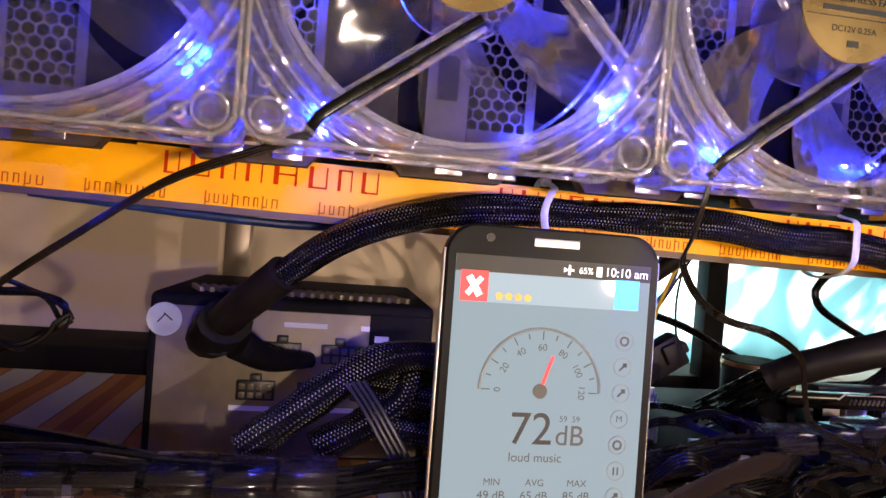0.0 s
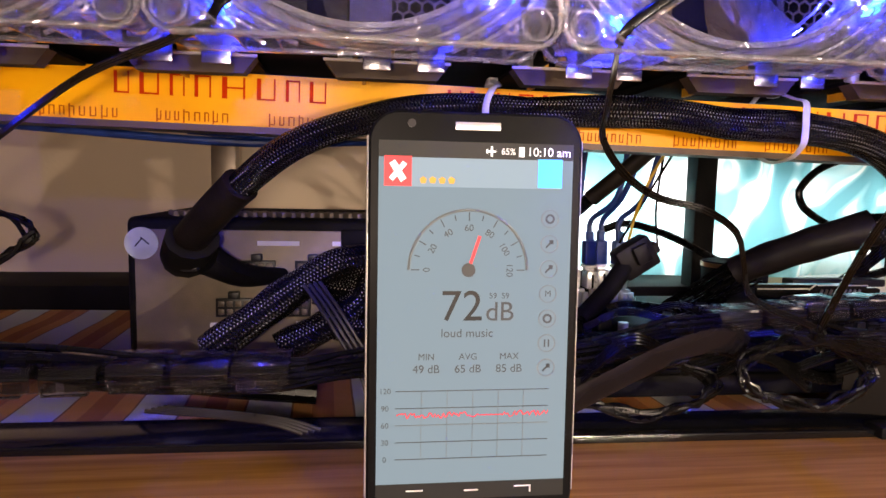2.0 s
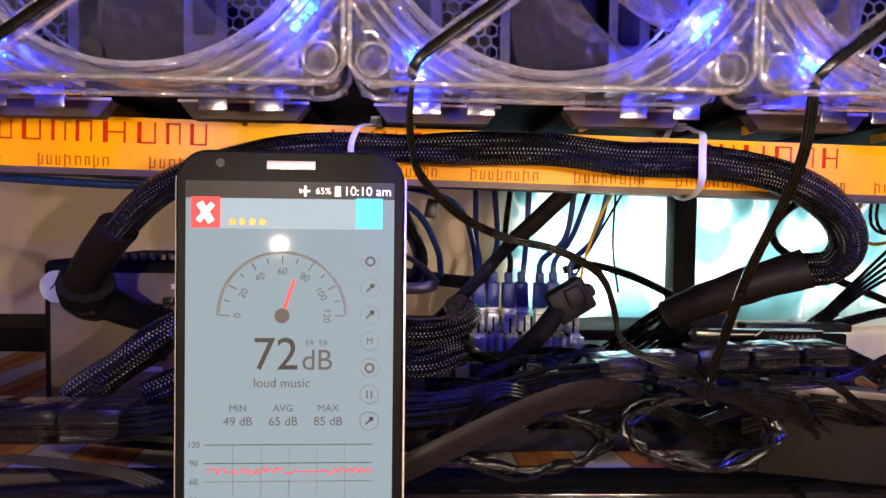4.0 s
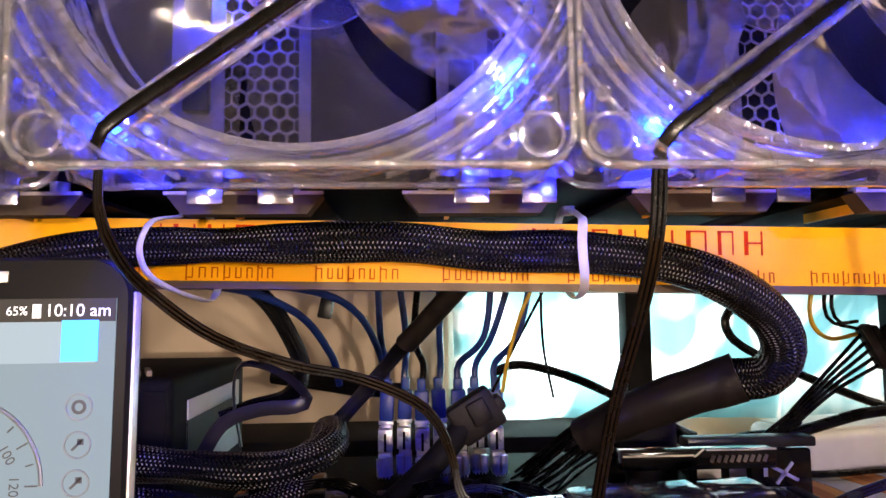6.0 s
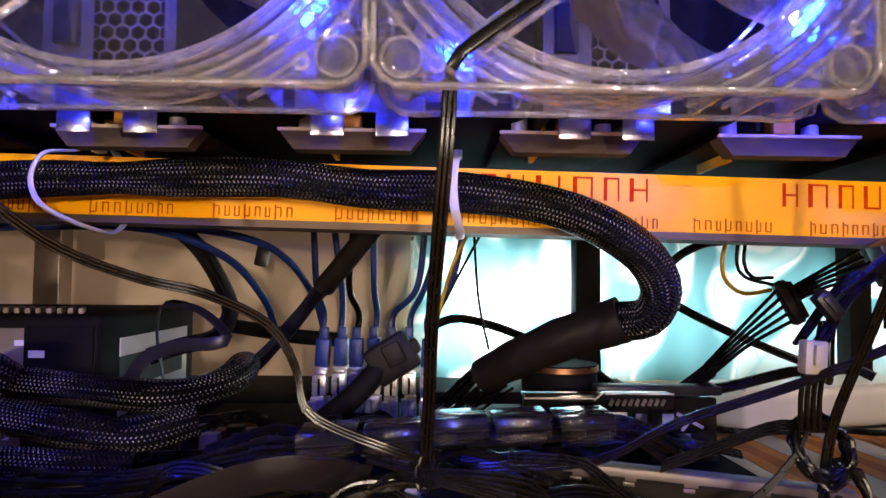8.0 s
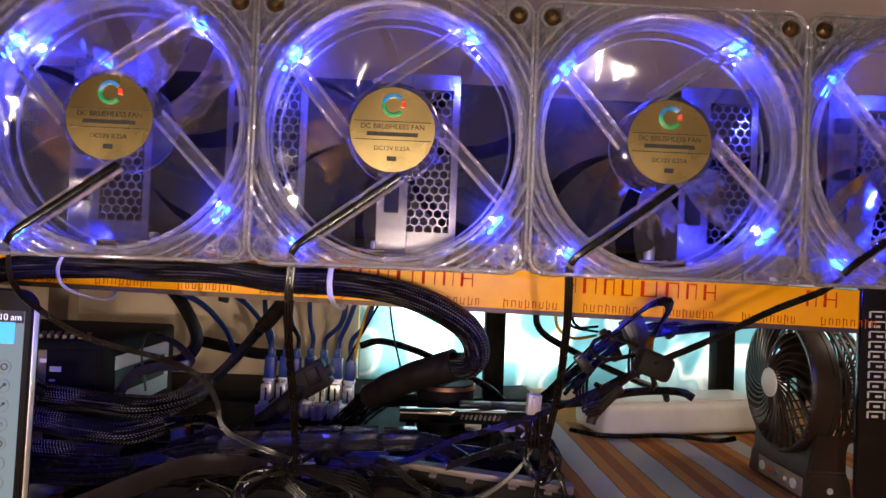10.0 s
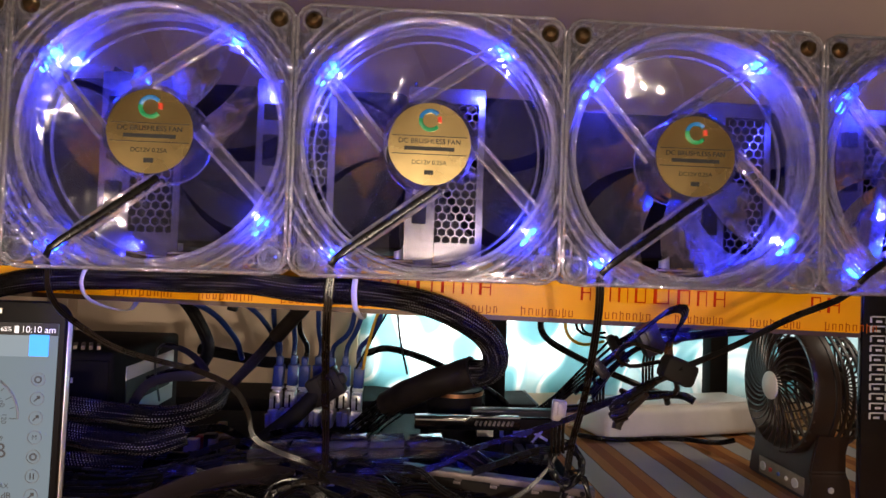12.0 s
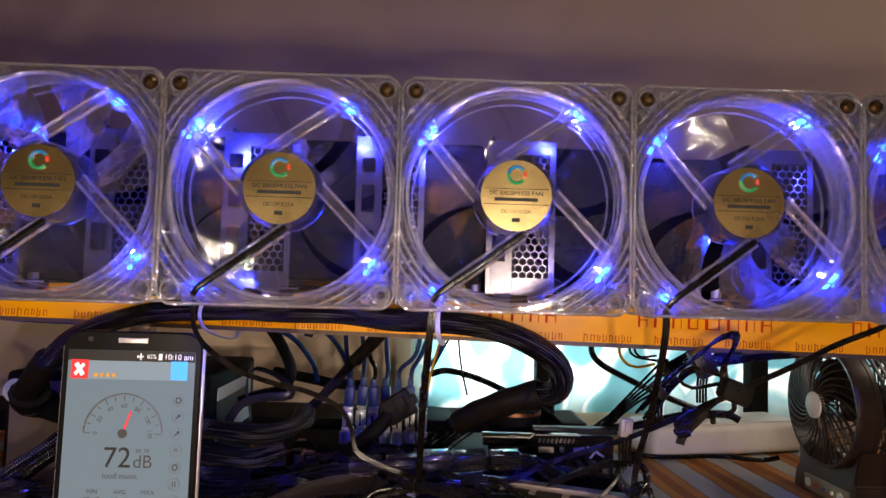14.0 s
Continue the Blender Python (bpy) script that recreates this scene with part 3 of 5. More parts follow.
    for (x0, z0), (x1, z1) in STRUTS:
        v = Vector((x1 - x0, 0, z1 - z0))
        rot = Matrix.Rotation(-math.atan2(v.z, v.x), 3, "Y")
        c = Vector(((x0 + x1) / 2, 0.0022, (z0 + z1) / 2))
        side = Vector((-v.z, 0, v.x)).normalized()
        strut = part("strut", boxes((c, (v.length, 0.0012, 0.0050), 0.0, rot)), CLEAR, root)
        for sd in (-1, 1):
            rail = sweep(bmesh.new(), [c + side * sd * 0.0026 - v / 2 + Vector((0, -0.0012, 0)), c + side * sd * 0.0026 + Vector((0, -0.0014, 0)), c + side * sd * 0.0026 + v / 2 + Vector((0, -0.0012, 0))], 0.0009, 8, 1.4, up=(0, 1, 0))
            part("rail", rail, RIDGE, strut)
    part("hub", lathe(bmesh.new(), (0, 0, 0), ((0.0, -0.0008), (0.0196, -0.0008), (0.0206, 0.0), (0.0206, 0.021), (0.0196, 0.022), (0.0, 0.022)), 40), CLEAR, root)
    label = part("hub_label", disc(bmesh.new(), (0, -0.0012, 0), 0.0182, 0.0006, "Y", 48), GOLD, root, "round gold metallic label")
    text_part("DC BRUSHLESS FAN", 0.0031, (0, -0.0017, 0.0012), INK, label)
    text_part("DC12V 0.25A", 0.0027, (0, -0.0017, -0.0082), INK, label)
    part("print_mark", boxes(((0, -0.0016, -0.0020), (0.022, 0.0002, 0.0017)), ((0, -0.0016, 0.0035), (0.033, 0.0002, 0.0003)), ((0, -0.0016, -0.0045), (0.033, 0.0002, 0.0003)), ((0, -0.0016, -0.0125), (0.004, 0.0002, 0.002))), INK, label)
    for (a0, a1), m in (((40, 170), SKYBLUE_INK), ((170, 320), GREEN_INK), ((-12, 22), RED_INK)):
        bm = bmesh.new()
        pts = [(0.0042 * math.cos(radians(a0 + (a1 - a0) * i / 8)), -0.0017, 0.0105 + 0.0042 * math.sin(radians(a0 + (a1 - a0) * i / 8))) for i in range(9)]
        sweep(bm, pts, 0.0010, 6, step=0.001)
        part("emblem", bm, m, label)
    for i in range(7):
        bm = bmesh.new()
        a0 = 2 * math.pi * i / 7 + 0.2
        g = []
        for j in range(7):
            r = 0.0207 + (0.0545 - 0.0207) * j / 6
            row = []
            for k in range(7):
                a = a0 + (k / 6 - 0.5) * 0.78 + 0.25 * (j / 6) ** 1.5
                row.append(bm.verts.new((r * math.cos(a), 0.0065 + 0.012 * k / 6, r * math.sin(a))))
            g.append(row)
        for j in range(6):
            for k in range(6):
                bm.faces.new((g[j][k], g[j + 1][k], g[j + 1][k + 1], g[j][k + 1]))
        bmesh.ops.solidify(bm, geom=bm.faces[:], thickness=0.0009)
        part("blade", bm, BLADE, root)
    for x, z in LEDS:
        bm = bmesh.new()
        small = (x, z) in LEDS[4:]
        bmesh.ops.create_uvsphere(bm, u_segments=10, v_segments=6, radius=0.0013 if small else 0.0021, matrix=Matrix.Translation((x, 0.006, z)) @ Matrix.Rotation(math.atan2(-z, x), 4, "Y") @ Matrix.Diagonal((0.8, 1.8, 1.35, 1)))
        led = part("led", bm, LED, root, "small blue light")
        if not small:
            bm = bmesh.new()
            bmesh.ops.create_icosphere(bm, subdivisions=2, radius=0.0046, matrix=Matrix.Translation((x, 0.005, z)) @ Matrix.Rotation(math.atan2(-z, x), 4, "Y") @ Matrix.Diagonal((0.62, 1.0, 1.25, 1)))
            for v in bm.verts:
                v.co += 0.0012 * noise.noise_vector(v.co * 400)
            part("led_lens", bm, LENS, led)
    rr = random.Random(9)
    for x, z in LEDS[:4]:
        bm = bmesh.new()
        for j in range(7):
            turn = Matrix.Rotation(rr.uniform(0, 3), 3, "Y") @ Matrix.Rotation(rr.uniform(-0.7, 0.7), 3, "X")
            box(bm, (x * 1.06 + rr.uniform(-0.006, 0.006), rr.uniform(0.001, 0.016), z * 1.06 + rr.uniform(-0.006, 0.006)), (rr.uniform(0.0016, 0.0038), rr.uniform(0.003, 0.008), rr.uniform(0.0012, 0.003)), 0.0, turn)
        part("led_housing", bm, FACET, root, "faceted clear light housing")
    for sx in (-1, 1):
        bm = bmesh.new()
        lathe(bm, (sx * 0.0525, 0, 0.0525), ((0.0, -0.0032), (0.0022, -0.0028), (0.0036, -0.0012), (0.0038, -0.0002), (0.0, -0.0002)), 18)
        part("screw", bm, BRASS, root, "dark brass screw")
    (x0, z0), (x1, z1) = STRUTS[3]
    part("lead", sweep(bmesh.new(), [(x0, -0.0008, z0), ((x0 + x1) / 2, -0.0012, (z0 + z1) / 2), (x1, -0.0012, z1), (x1 - 0.002, 0.002, z1 - 0.005)], 0.0016, 8, 0.5, up=(0, 1, 0)), WIRE, root, "flat black fan lead")
    return root


SKYBLUE_INK = mat("blue_print", (0.02, 0.2, 0.55), 0.4, 0, 0.05, 50, 0)
GREEN_INK = mat("green_print", (0.02, 0.30, 0.12), 0.4, 0, 0.05, 50, 0)
RED_INK = mat("red_print", (0.6, 0.05, 0.02), 0.4, 0, 0.05, 50, 0)
fan = case_fan()
fan.location = (-0.30, 0, 1.06)
for k in range(1, 6):
    copy_thing(fan, pose(-0.30 + 0.12 * k, 0, 1.06))
for k in range(6):
    for x, z in LEDS[:4]:
        eye = Vector((-0.30 + 0.12 * k + x * 0.97, 0.0115, 1.06 + z * 0.97))
        lamp("led_light", "POINT", Matrix.Translation(eye), 0.52, (0.035, 0.042, 1.0), 0.0015)


# ---- graphics cards and risers ----
def honeycomb(bm, x0, x1, z0, z1, pitch, y, t):
    """A plate of hexagonal holes."""
    ro, ri = pitch / math.sqrt(3), pitch / math.sqrt(3) * 0.80
    row, z = 0, z0
    while z < z1:
        x = x0 + (pitch / 2 if row % 2 else 0)
        while x < x1:
            vs = []
            for k in range(6):
                a = math.pi / 6 + k * math.pi / 3
                c, s = math.cos(a), math.sin(a)
                vs.append([bm.verts.new((x + r * c, yy, z + r * s)) for r, yy in ((ro, y), (ri, y), (ri, y + t))])
            for k in range(6):
                a, b = vs[k], vs[(k + 1) % 6]
                bm.faces.new((a[0], a[1], b[1], b[0]))
                bm.faces.new((a[1], a[2], b[2], b[1]))
            x += pitch
        z += ro * 1.5
        row += 1


def pierced_bracket(bm, t):
    box(bm, (-0.0125, 0, 0.053), (0.0155, t, 0.090))
    box(bm, (0.0187, 0, 0.053), (0.0036, t, 0.090))
    box(bm, (0.0062, 0, 0.0125), (0.0214, t, 0.010))
    box(bm, (0.0062, 0, 0.0945), (0.0214, t, 0.007))
    box(bm, (0, 0.006, 0.0985), (0.040, 0.013, t))
    for x in (-0.0101, 0.0102):
        box(bm, (x, 0, 0.004), (0.0105, t, 0.0085), 0.0004)
    honeycomb(bm, -0.0030, 0.0160, 0.0190, 0.0915, 0.0047, -t / 2, t)


def graphics_card(bracket=True):
    words = "black graphics card with pierced steel bracket behind the fans" if bracket else "dark card body added to fill the gap behind the fans"
    root = thing("graphics_card", words, "graphics card", (0, 0, 0), "row of graphics cards")
    bm = bmesh.new()
    t = 0.0011
    if bracket:
        pierced_bracket(bm, t)
        part("bracket", bm, STEEL, root, "pale steel bracket with honeycomb vent")
        for z, h in ((0.035, 0.016), (0.062, 0.016), (0.082, 0.008)):
            part("port", boxes(((-0.0128, -0.0004, z), (0.0075, 0.004, h)), bevel=0.0006), MATT, root)
    else:
        bm.free()
    part("shroud", boxes(((0.0222, 0.130, 0.056), (0.071, 0.24, 0.086)), bevel=0.004), SHROUD, root)
    part("backplate", boxes(((-0.0165, 0.122, 0.056), (0.0018, 0.236, 0.094)), bevel=0.0006), MATT, root)
    bm = bmesh.new()
    for i in range(30):
        box(bm, (-0.0138, 0.01 + i * 0.0077, 0.056), (0.003, 0.0008, 0.082))
    part("heat_sink", bm, MATT, root)
    part("edge_connector", boxes(((-0.0145, 0.045, 0.007), (0.0016, 0.03, 0.008))), AMBER, root)
    return root


def riser():
    root = thing("riser_card", "brown riser board with pale edge under a graphics card", "riser card", (0, 0, 0), "row of riser cards")
    bm = bmesh.new()
    for a, b in ((0.0, 0.008),):
        fr = [bm.verts.new((x if k < 2 else x, a, z)) for k, (x, z) in enumerate(((-0.0205, -0.0058), (0.0205, -0.0058), (0.0255, 0.0006), (-0.0255, 0.0006)))]
        bk = [bm.verts.new((v.co.x, b, v.co.z)) for v in fr]
        bm.faces.new(fr)
        bm.faces.new(bk[::-1])
        for k in range(4):
            bm.faces.new((fr[k], bk[k], bk[(k + 1) % 4], fr[(k + 1) % 4]))
    bmesh.ops.recalc_face_normals(bm, faces=bm.faces)
    part("front_strip", bm, BROWN, root)
    part("board", boxes(((0, 0.064, 0.0016), (0.048, 0.112, 0.002)), bevel=0.0003), PCB, root)
    part("edge", boxes(((0, -0.0005, 0.0012), (0.052, 0.0012, 0.0011))), TRIM, root)
    part("slot", boxes(((-0.0012, 0.004, 0.0062), (0.008, 0.007, 0.008)), bevel=0.0006), AMBER, root, "amber slot end")
    for x in (0.0135, -0.0175):
        bm = disc(bmesh.new(), (x, 0.010, 0.0062), 0.0031, 0.008, "Z", 16)
        part("capacitor", bm, SILVER, root)
    return root


SHROUD = mat("shroud_plastic", (0.006, 0.0055, 0.006), 0.7, 0, 0.2, 30, 0.2, spec=0.05)
card, rise = graphics_card(), riser()
GPU = [k for k in range(-3, 6) if k != 3]
for i, k in enumerate(GPU):
    m = pose(-0.0855 + 0.078 * k, 0.055, 1.0015)
    if i == 0:
        card.matrix_basis = m
    else:
        copy_thing(card, m)
    m = pose(-0.0905 + 0.078 * k, 0.080, 1.0078)
    if i == 0:
        rise.matrix_basis = m
    else:
        copy_thing(rise, m)


# no card is known here; a dark body is added to keep the gap dark
graphics_card(False).matrix_basis = pose(-0.0855 + 0.078 * 3, 0.075, 1.0015)
copy_thing(rise, pose(-0.0905 + 0.078 * 3, 0.080, 1.0078))


# ---- power supply ----
PINGREY = mat("grey_socket_pin", (0.16, 0.13, 0.10), 0.4, 0.2, 0.1, 90, 0.1)


def power_supply():
    root = thing("power_supply", "bronze-grey modular power supply box with white side label", "power supply", (-0.232, 0.195, 0.8455))
    w, h, d = 0.158, 0.092, 0.14
    part("case", boxes(((0, d / 2, h / 2), (w, d, h)), bevel=0.004, seg=3), MATT, root)
    part("front_plate", boxes(((0, -0.0006, h / 2 - 0.002), (w - 0.010, 0.0012, h - 0.010)), bevel=0.0004), PSUGREY, root)
    part("end_plate", boxes(((0.0595, -0.0016, h / 2 + 0.008), (0.035, 0.0022, h - 0.028)), bevel=0.0008), MATT, root, "black end plate with pale print")
    part("print_mark", boxes(((0.049, -0.0029, 0.072), (0.008, 0.0003, 0.0036)), ((0.047, -0.0029, 0.064), (0.004, 0.0003, 0.0014))), PALEINK, root)
    part("side_label", boxes(((w / 2 + 0.0004, d * 0.52, h * 0.62), (0.0008, d * 0.72, h * 0.46))), WHITE, root, "white label on the side")
    part("side_label", boxes(((w / 2 + 0.0009, d * 0.48, h * 0.64), (0.0008, d * 0.66, h * 0.2))), BLACK, root)
    bm = bmesh.new()
    for i in range(22):
        box(bm, (-0.058 + i * 0.0056, 0.020, h + 0.0014), (0.0026, 0.022, 0.003), 0.0004, Matrix.Rotation(radians(24), 3, "Z"))
    part("top_grille", bm, PSUGREY, root)
    part("seal", disc(bmesh.new(), (-0.070, -0.0017, 0.077), 0.0092, 0.001, "Y", 28), mat("seal_paper", (0.55, 0.62, 0.45), 0.5, 0, 0.12, 90, 0.1), root, "round pale green seal")
    part("seal_mark", boxes(((-0.068, -0.0024, 0.0785), (0.006, 0.0004, 0.0007), 0.0, Matrix.Rotation(radians(40), 3, "Y")), ((-0.0715, -0.0024, 0.0775), (0.006, 0.0004, 0.0007), 0.0, Matrix.Rotation(radians(-50), 3, "Y"))), INK, root)
    for z, xs in ((0.062, (-0.006, 0.026)), (0.040, (-0.019, 0.014))):
        for x in xs:
            sock = part("socket", boxes(((x, -0.002, z), (0.021, 0.004, 0.011)), bevel=0.0006), BLACK, root)
            part("latch", boxes(((x, -0.004, z + 0.0075), (0.006, 0.006, 0.004)), bevel=0.0005), BLACK, sock)
            for i in range(4):
                for j in range(2):
                    part("pin", boxes(((x - 0.0072 + i * 0.0048, -0.0043, z - 0.0024 + j * 0.0048), (0.0034, 0.0008, 0.0034)), bevel=0.0005), PINGREY, sock)
    for x, z, wide in ((0.006, 0.0775, 0.024), (0.048, 0.0775, 0.022), (-0.022, 0.0295, 0.022), (0.026, 0.0300, 0.020)):
        part("print_mark", boxes(((x, -0.0016, z), (wide, 0.0002, 0.0028))), PALEINK, root)
    return root


power_supply()


# ---- main sleeved cable ----
def heat_shrink(label, pts, r, flat, taper=None):
    """A shrunk tube with a thicker lip where the sleeve enters it."""
    root = thing("heat_shrink_end", label, "cable end", pts[0])
    p = [Vector(q) - Vector(pts[0]) for q in pts]
    part("tube", sweep(bmesh.new(), p, r, 18, flat, taper=taper), SHRINK, root)
    d = (p[1] - p[0]).normalized()
    part("lip", sweep(bmesh.new(), [p[0] - d * 0.0008, p[0] + d * 0.002, p[0] + d * 0.004], r * 1.035, 18, flat, taper=lambda t: 1.0 - 0.03 * t), SHRINK, root)
    return root



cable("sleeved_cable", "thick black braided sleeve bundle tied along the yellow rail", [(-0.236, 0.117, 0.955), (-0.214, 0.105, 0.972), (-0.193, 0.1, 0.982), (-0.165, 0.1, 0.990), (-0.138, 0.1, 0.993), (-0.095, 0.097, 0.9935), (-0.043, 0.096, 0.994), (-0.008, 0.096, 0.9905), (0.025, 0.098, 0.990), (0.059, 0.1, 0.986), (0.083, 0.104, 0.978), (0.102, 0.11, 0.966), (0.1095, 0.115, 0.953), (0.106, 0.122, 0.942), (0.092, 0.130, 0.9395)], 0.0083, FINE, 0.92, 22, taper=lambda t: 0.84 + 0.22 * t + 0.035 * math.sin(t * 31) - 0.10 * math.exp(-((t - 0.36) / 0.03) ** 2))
heat_shrink("dark heat-shrink tube on the end of the sleeved cable", [(0.097, 0.128, 0.9405), (0.074, 0.14, 0.931), (0.052, 0.158, 0.918), (0.043, 0.166, 0.911)], 0.0104, 0.95, taper=lambda t: 1.0 - 0.12 * t + 0.03 * math.sin(t * 20))
heat_shrink("dark heat-shrink tube leading into the power supply plug", [(-0.234, 0.115, 0.957), (-0.243, 0.122, 0.949), (-0.255, 0.134, 0.938), (-0.262, 0.142, 0.931)], 0.0092, 0.9)
strands("connector_leads", "black leads fanning out below the heat-shrink tube", [(0.048, 0.162, 0.914), (0.038, 0.171, 0.904), (0.030, 0.18, 0.894), (0.020, 0.19, 0.884)], 22, 0.0007, 0.010, WIRE, 3, loose=0.10)


def psu_plug():
    root = thing("power_plug", "black moulded plug boot at the power supply", "plug", (-0.262, 0.150, 0.924))
    part("boot", sweep(bmesh.new(), [(0, -0.006, 0.006), (-0.006, 0.008, -0.002), (-0.012, 0.030, -0.008)], 0.0135, 12, 0.85), MATT, root)
    part("arm", sweep(bmesh.new(), [(0.004, 0.006, -0.006), (0.020, 0.018, -0.016), (0.040, 0.034, -0.0185)], 0.0105, 12, 0.8, taper=lambda t: 1 - 0.5 * t), MATT, root)
    part("collar", boxes(((-0.004, 0.004, 0.0), (0.010, 0.008, 0.024)), bevel=0.002), BLACK, root)
    return root


psu_plug()


def zip_tie(x, z, lean):
    root = thing("cable_tie", "translucent white nylon cable tie round the sleeved cable", "cable tie", (x, 0.0975, z), "cable ties")
    bm = bmesh.new()
    pts = [(0.006 * lean, 0.001, 0.0130), (0.001 * lean, -0.0098, 0.010), (-0.002 * lean, -0.0118, 0.003), (-0.0015 * lean, -0.0118, -0.004), (0.002 * lean, -0.009, -0.010), (0.010 * lean, 0.004, -0.0155), (0.012 * lean, 0.024, -0.0155), (0.008 * lean, 0.046, 0.0), (0.007 * lean, 0.030, 0.0185), (0.006 * lean, 0.012, 0.0165), (0.006 * lean, 0.001, 0.0130)]
    sweep(bm, pts, 0.0006, 8, 2.7, up=(1, 0, 0), step=0.002)
    part("band", bm, TIE, root)
    part("head", boxes(((0.0065 * lean, 0.018, 0.0172), (0.0045, 0.005, 0.0035)), bevel=0.0005), TIE, root)
    return root


zip_tie(-0.124, 0.991, 1.0)
zip_tie(0.024, 0.9905, 0.3)

# ---- fan leads ----
flat_wires("fan_lead", "thin black fan lead sagging under the fans", [(-0.101, 0.002, 1.003), (-0.102, 0.004, 0.993), (-0.101, 0.010, 0.984), (-0.098, 0.02, 0.976), (-0.085, 0.03, 0.964), (-0.067, 0.04, 0.956), (-0.049, 0.04, 0.952), (-0.032, 0.045, 0.943), (-0.025, 0.05, 0.930), (-0.022, 0.05, 0.918), (-0.013, 0.05, 0.912), (0.003, 0.05, 0.906), (0.016, 0.055, 0.900)], 3, 0.0005, 0.0010, WIRE, (0.5, 0, 0.8))
flat_wires("fan_lead", "flat black fan lead hanging straight down", [(0.019, 0.002, 1.003), (0.018, 0.003, 0.987), (0.017, 0.01, 0.972), (0.0155, 0.03, 0.945), (0.015, 0.045, 0.920), (0.014, 0.055, 0.900)], 3, 0.0007, 0.0012, WIRE, (1, 0, 0))
flat_wires("fan_lead", "black fan lead running down to a hanging coil", [(-0.221, 0.002, 1.004), (-0.235, 0.003, 0.998), (-0.258, 0.005, 0.988), (-0.284, 0.010, 0.970), (-0.302, 0.015, 0.957), (-0.330, 0.05, 0.942), (-0.352, 0.09, 0.934)], 3, 0.0007, 0.0012, WIRE, (0.5, 0, 0.8))
flat_wires("fan_lead", "flat black fan lead hanging to a wire knot", [(0.139, 0.002, 1.004), (0.140, 0.006, 0.99), (0.1425, 0.02, 0.972), (0.144, 0.04, 0.942), (0.142, 0.055, 0.913), (0.141, 0.060, 0.890)], 3, 0.0007, 0.0012, WIRE, (1, 0, 0))
flat_wires("fan_lead", "black fan lead drawn sideways to a tied knot", [(0.259, 0.002, 1.004), (0.252, 0.003, 0.998), (0.233, 0.010, 0.988), (0.209, 0.015, 0.974), (0.186, 0.02, 0.962)], 3, 0.0007, 0.0012, WIRE, (0.3, 0, 0.9))
flat_wires("lead_run", "long black lead running down to the cable clutter", [(0.186, 0.02, 0.961), (0.137, 0.05, 0.929), (0.095, 0.06, 0.912), (0.068, 0.06, 0.900), (0.03, 0.062, 0.897)], 3, 0.0006, 0.0013, WIRE, (0.3, 0, 0.9))
flat_wires("fan_lead", "doubled black lead looped over the rail", [(0.170, 0.09, 0.955), (0.186, 0.085, 0.970), (0.202, 0.08, 0.985), (0.212, 0.08, 0.987), (0.213, 0.082, 0.981), (0.200, 0.07, 0.968), (0.184, 0.03, 0.958)], 4, 0.0009, 0.0016, WIRE, (0.6, 0, 0.7))


def coil_of_lead(name, c, w, h, turns, label, seed, material=WIRE, r=0.0011, tilt=0.3):
    rr = random.Random(seed)
    root = thing(name, label, "cable coil", c)
    for i in range(turns):
        pts = []
        for k in range(17):
            a = 2 * math.pi * k / 16 + rr.random() * 0.1
            pts.append((w * (1 + rr.uniform(-0.12, 0.12)) * math.cos(a), 0.004 * i / turns + tilt * h * math.sin(a) + rr.uniform(-0.001, 0.001), h * (1 + rr.uniform(-0.15, 0.15)) * math.sin(a) + rr.uniform(-0.002, 0.002)))
        pts[-1] = pts[0]
        part("wire", sweep(bmesh.new(), pts, r, 6, step=0.003), material, root)
    return root


coil_of_lead("lead_coil", (-0.342, 0.10, 0.934), 0.024, 0.011, 5, "coiled black lead hanging beside the power supply", 2)
coil_of_lead("lead_knot", (0.141, 0.058, 0.904), 0.0085, 0.0085, 14, "tangled knot of thin black leads", 5, r=0.0009, tilt=0.6)
coil_of_lead("lead_knot", (0.145, 0.052, 0.889), 0.007, 0.010, 5, "small looped black lead below the knot", 6, r=0.0008)


def wrapped_knot():
    root = thing("tied_leads", "black leads tied together into a thick knot", "cable bundle", (0.183, 0.024, 0.960))
    part("wrap", boxes(((0.002, 0, 0), (0.017, 0.012, 0.012)), bevel=0.003, rot=Matrix.Rotation(radians(20), 3, "Y")), MATT, root)
    for i in range(7):
        dx, dz = -0.025 - 0.0012 * (i % 3), -0.022 + 0.0011 * i
        part("wire", sweep(bmesh.new(), [(0.002, -0.001 * i, 0.002), (dx * 0.5, 0.003 * (i % 2), dz * 0.45), (dx, 0.004, dz), (dx - 0.002, 0.003, dz - 0.004), (dx + 0.004, 0.002, dz - 0.002)], 0.0008, 6), WIRE, root)
    part("loop", sweep(bmesh.new(), [(-0.006, 0.002, 0.004), (-0.020, 0.004, 0.001), (-0.027, 0.004, 0.006), (-0.020, 0.005, 0.012), (-0.004, 0.004, 0.008)], 0.0011, 6), WIRE, root)
    part("loop", sweep(bmesh.new(), [(0.002, 0.002, -0.004), (0.006, 0.012, -0.013), (-0.010, 0.018, -0.017), (-0.022, 0.010, -0.012)], 0.0014, 6), WIRE, root)
    part("sleeve", sweep(bmesh.new(), [(-0.012, 0.004, -0.012), (-0.022, 0.01, -0.026), (-0.024, 0.01, -0.031)], 0.0034, 10, 0.7), SHRINK, root)
    return root


wrapped_knot()

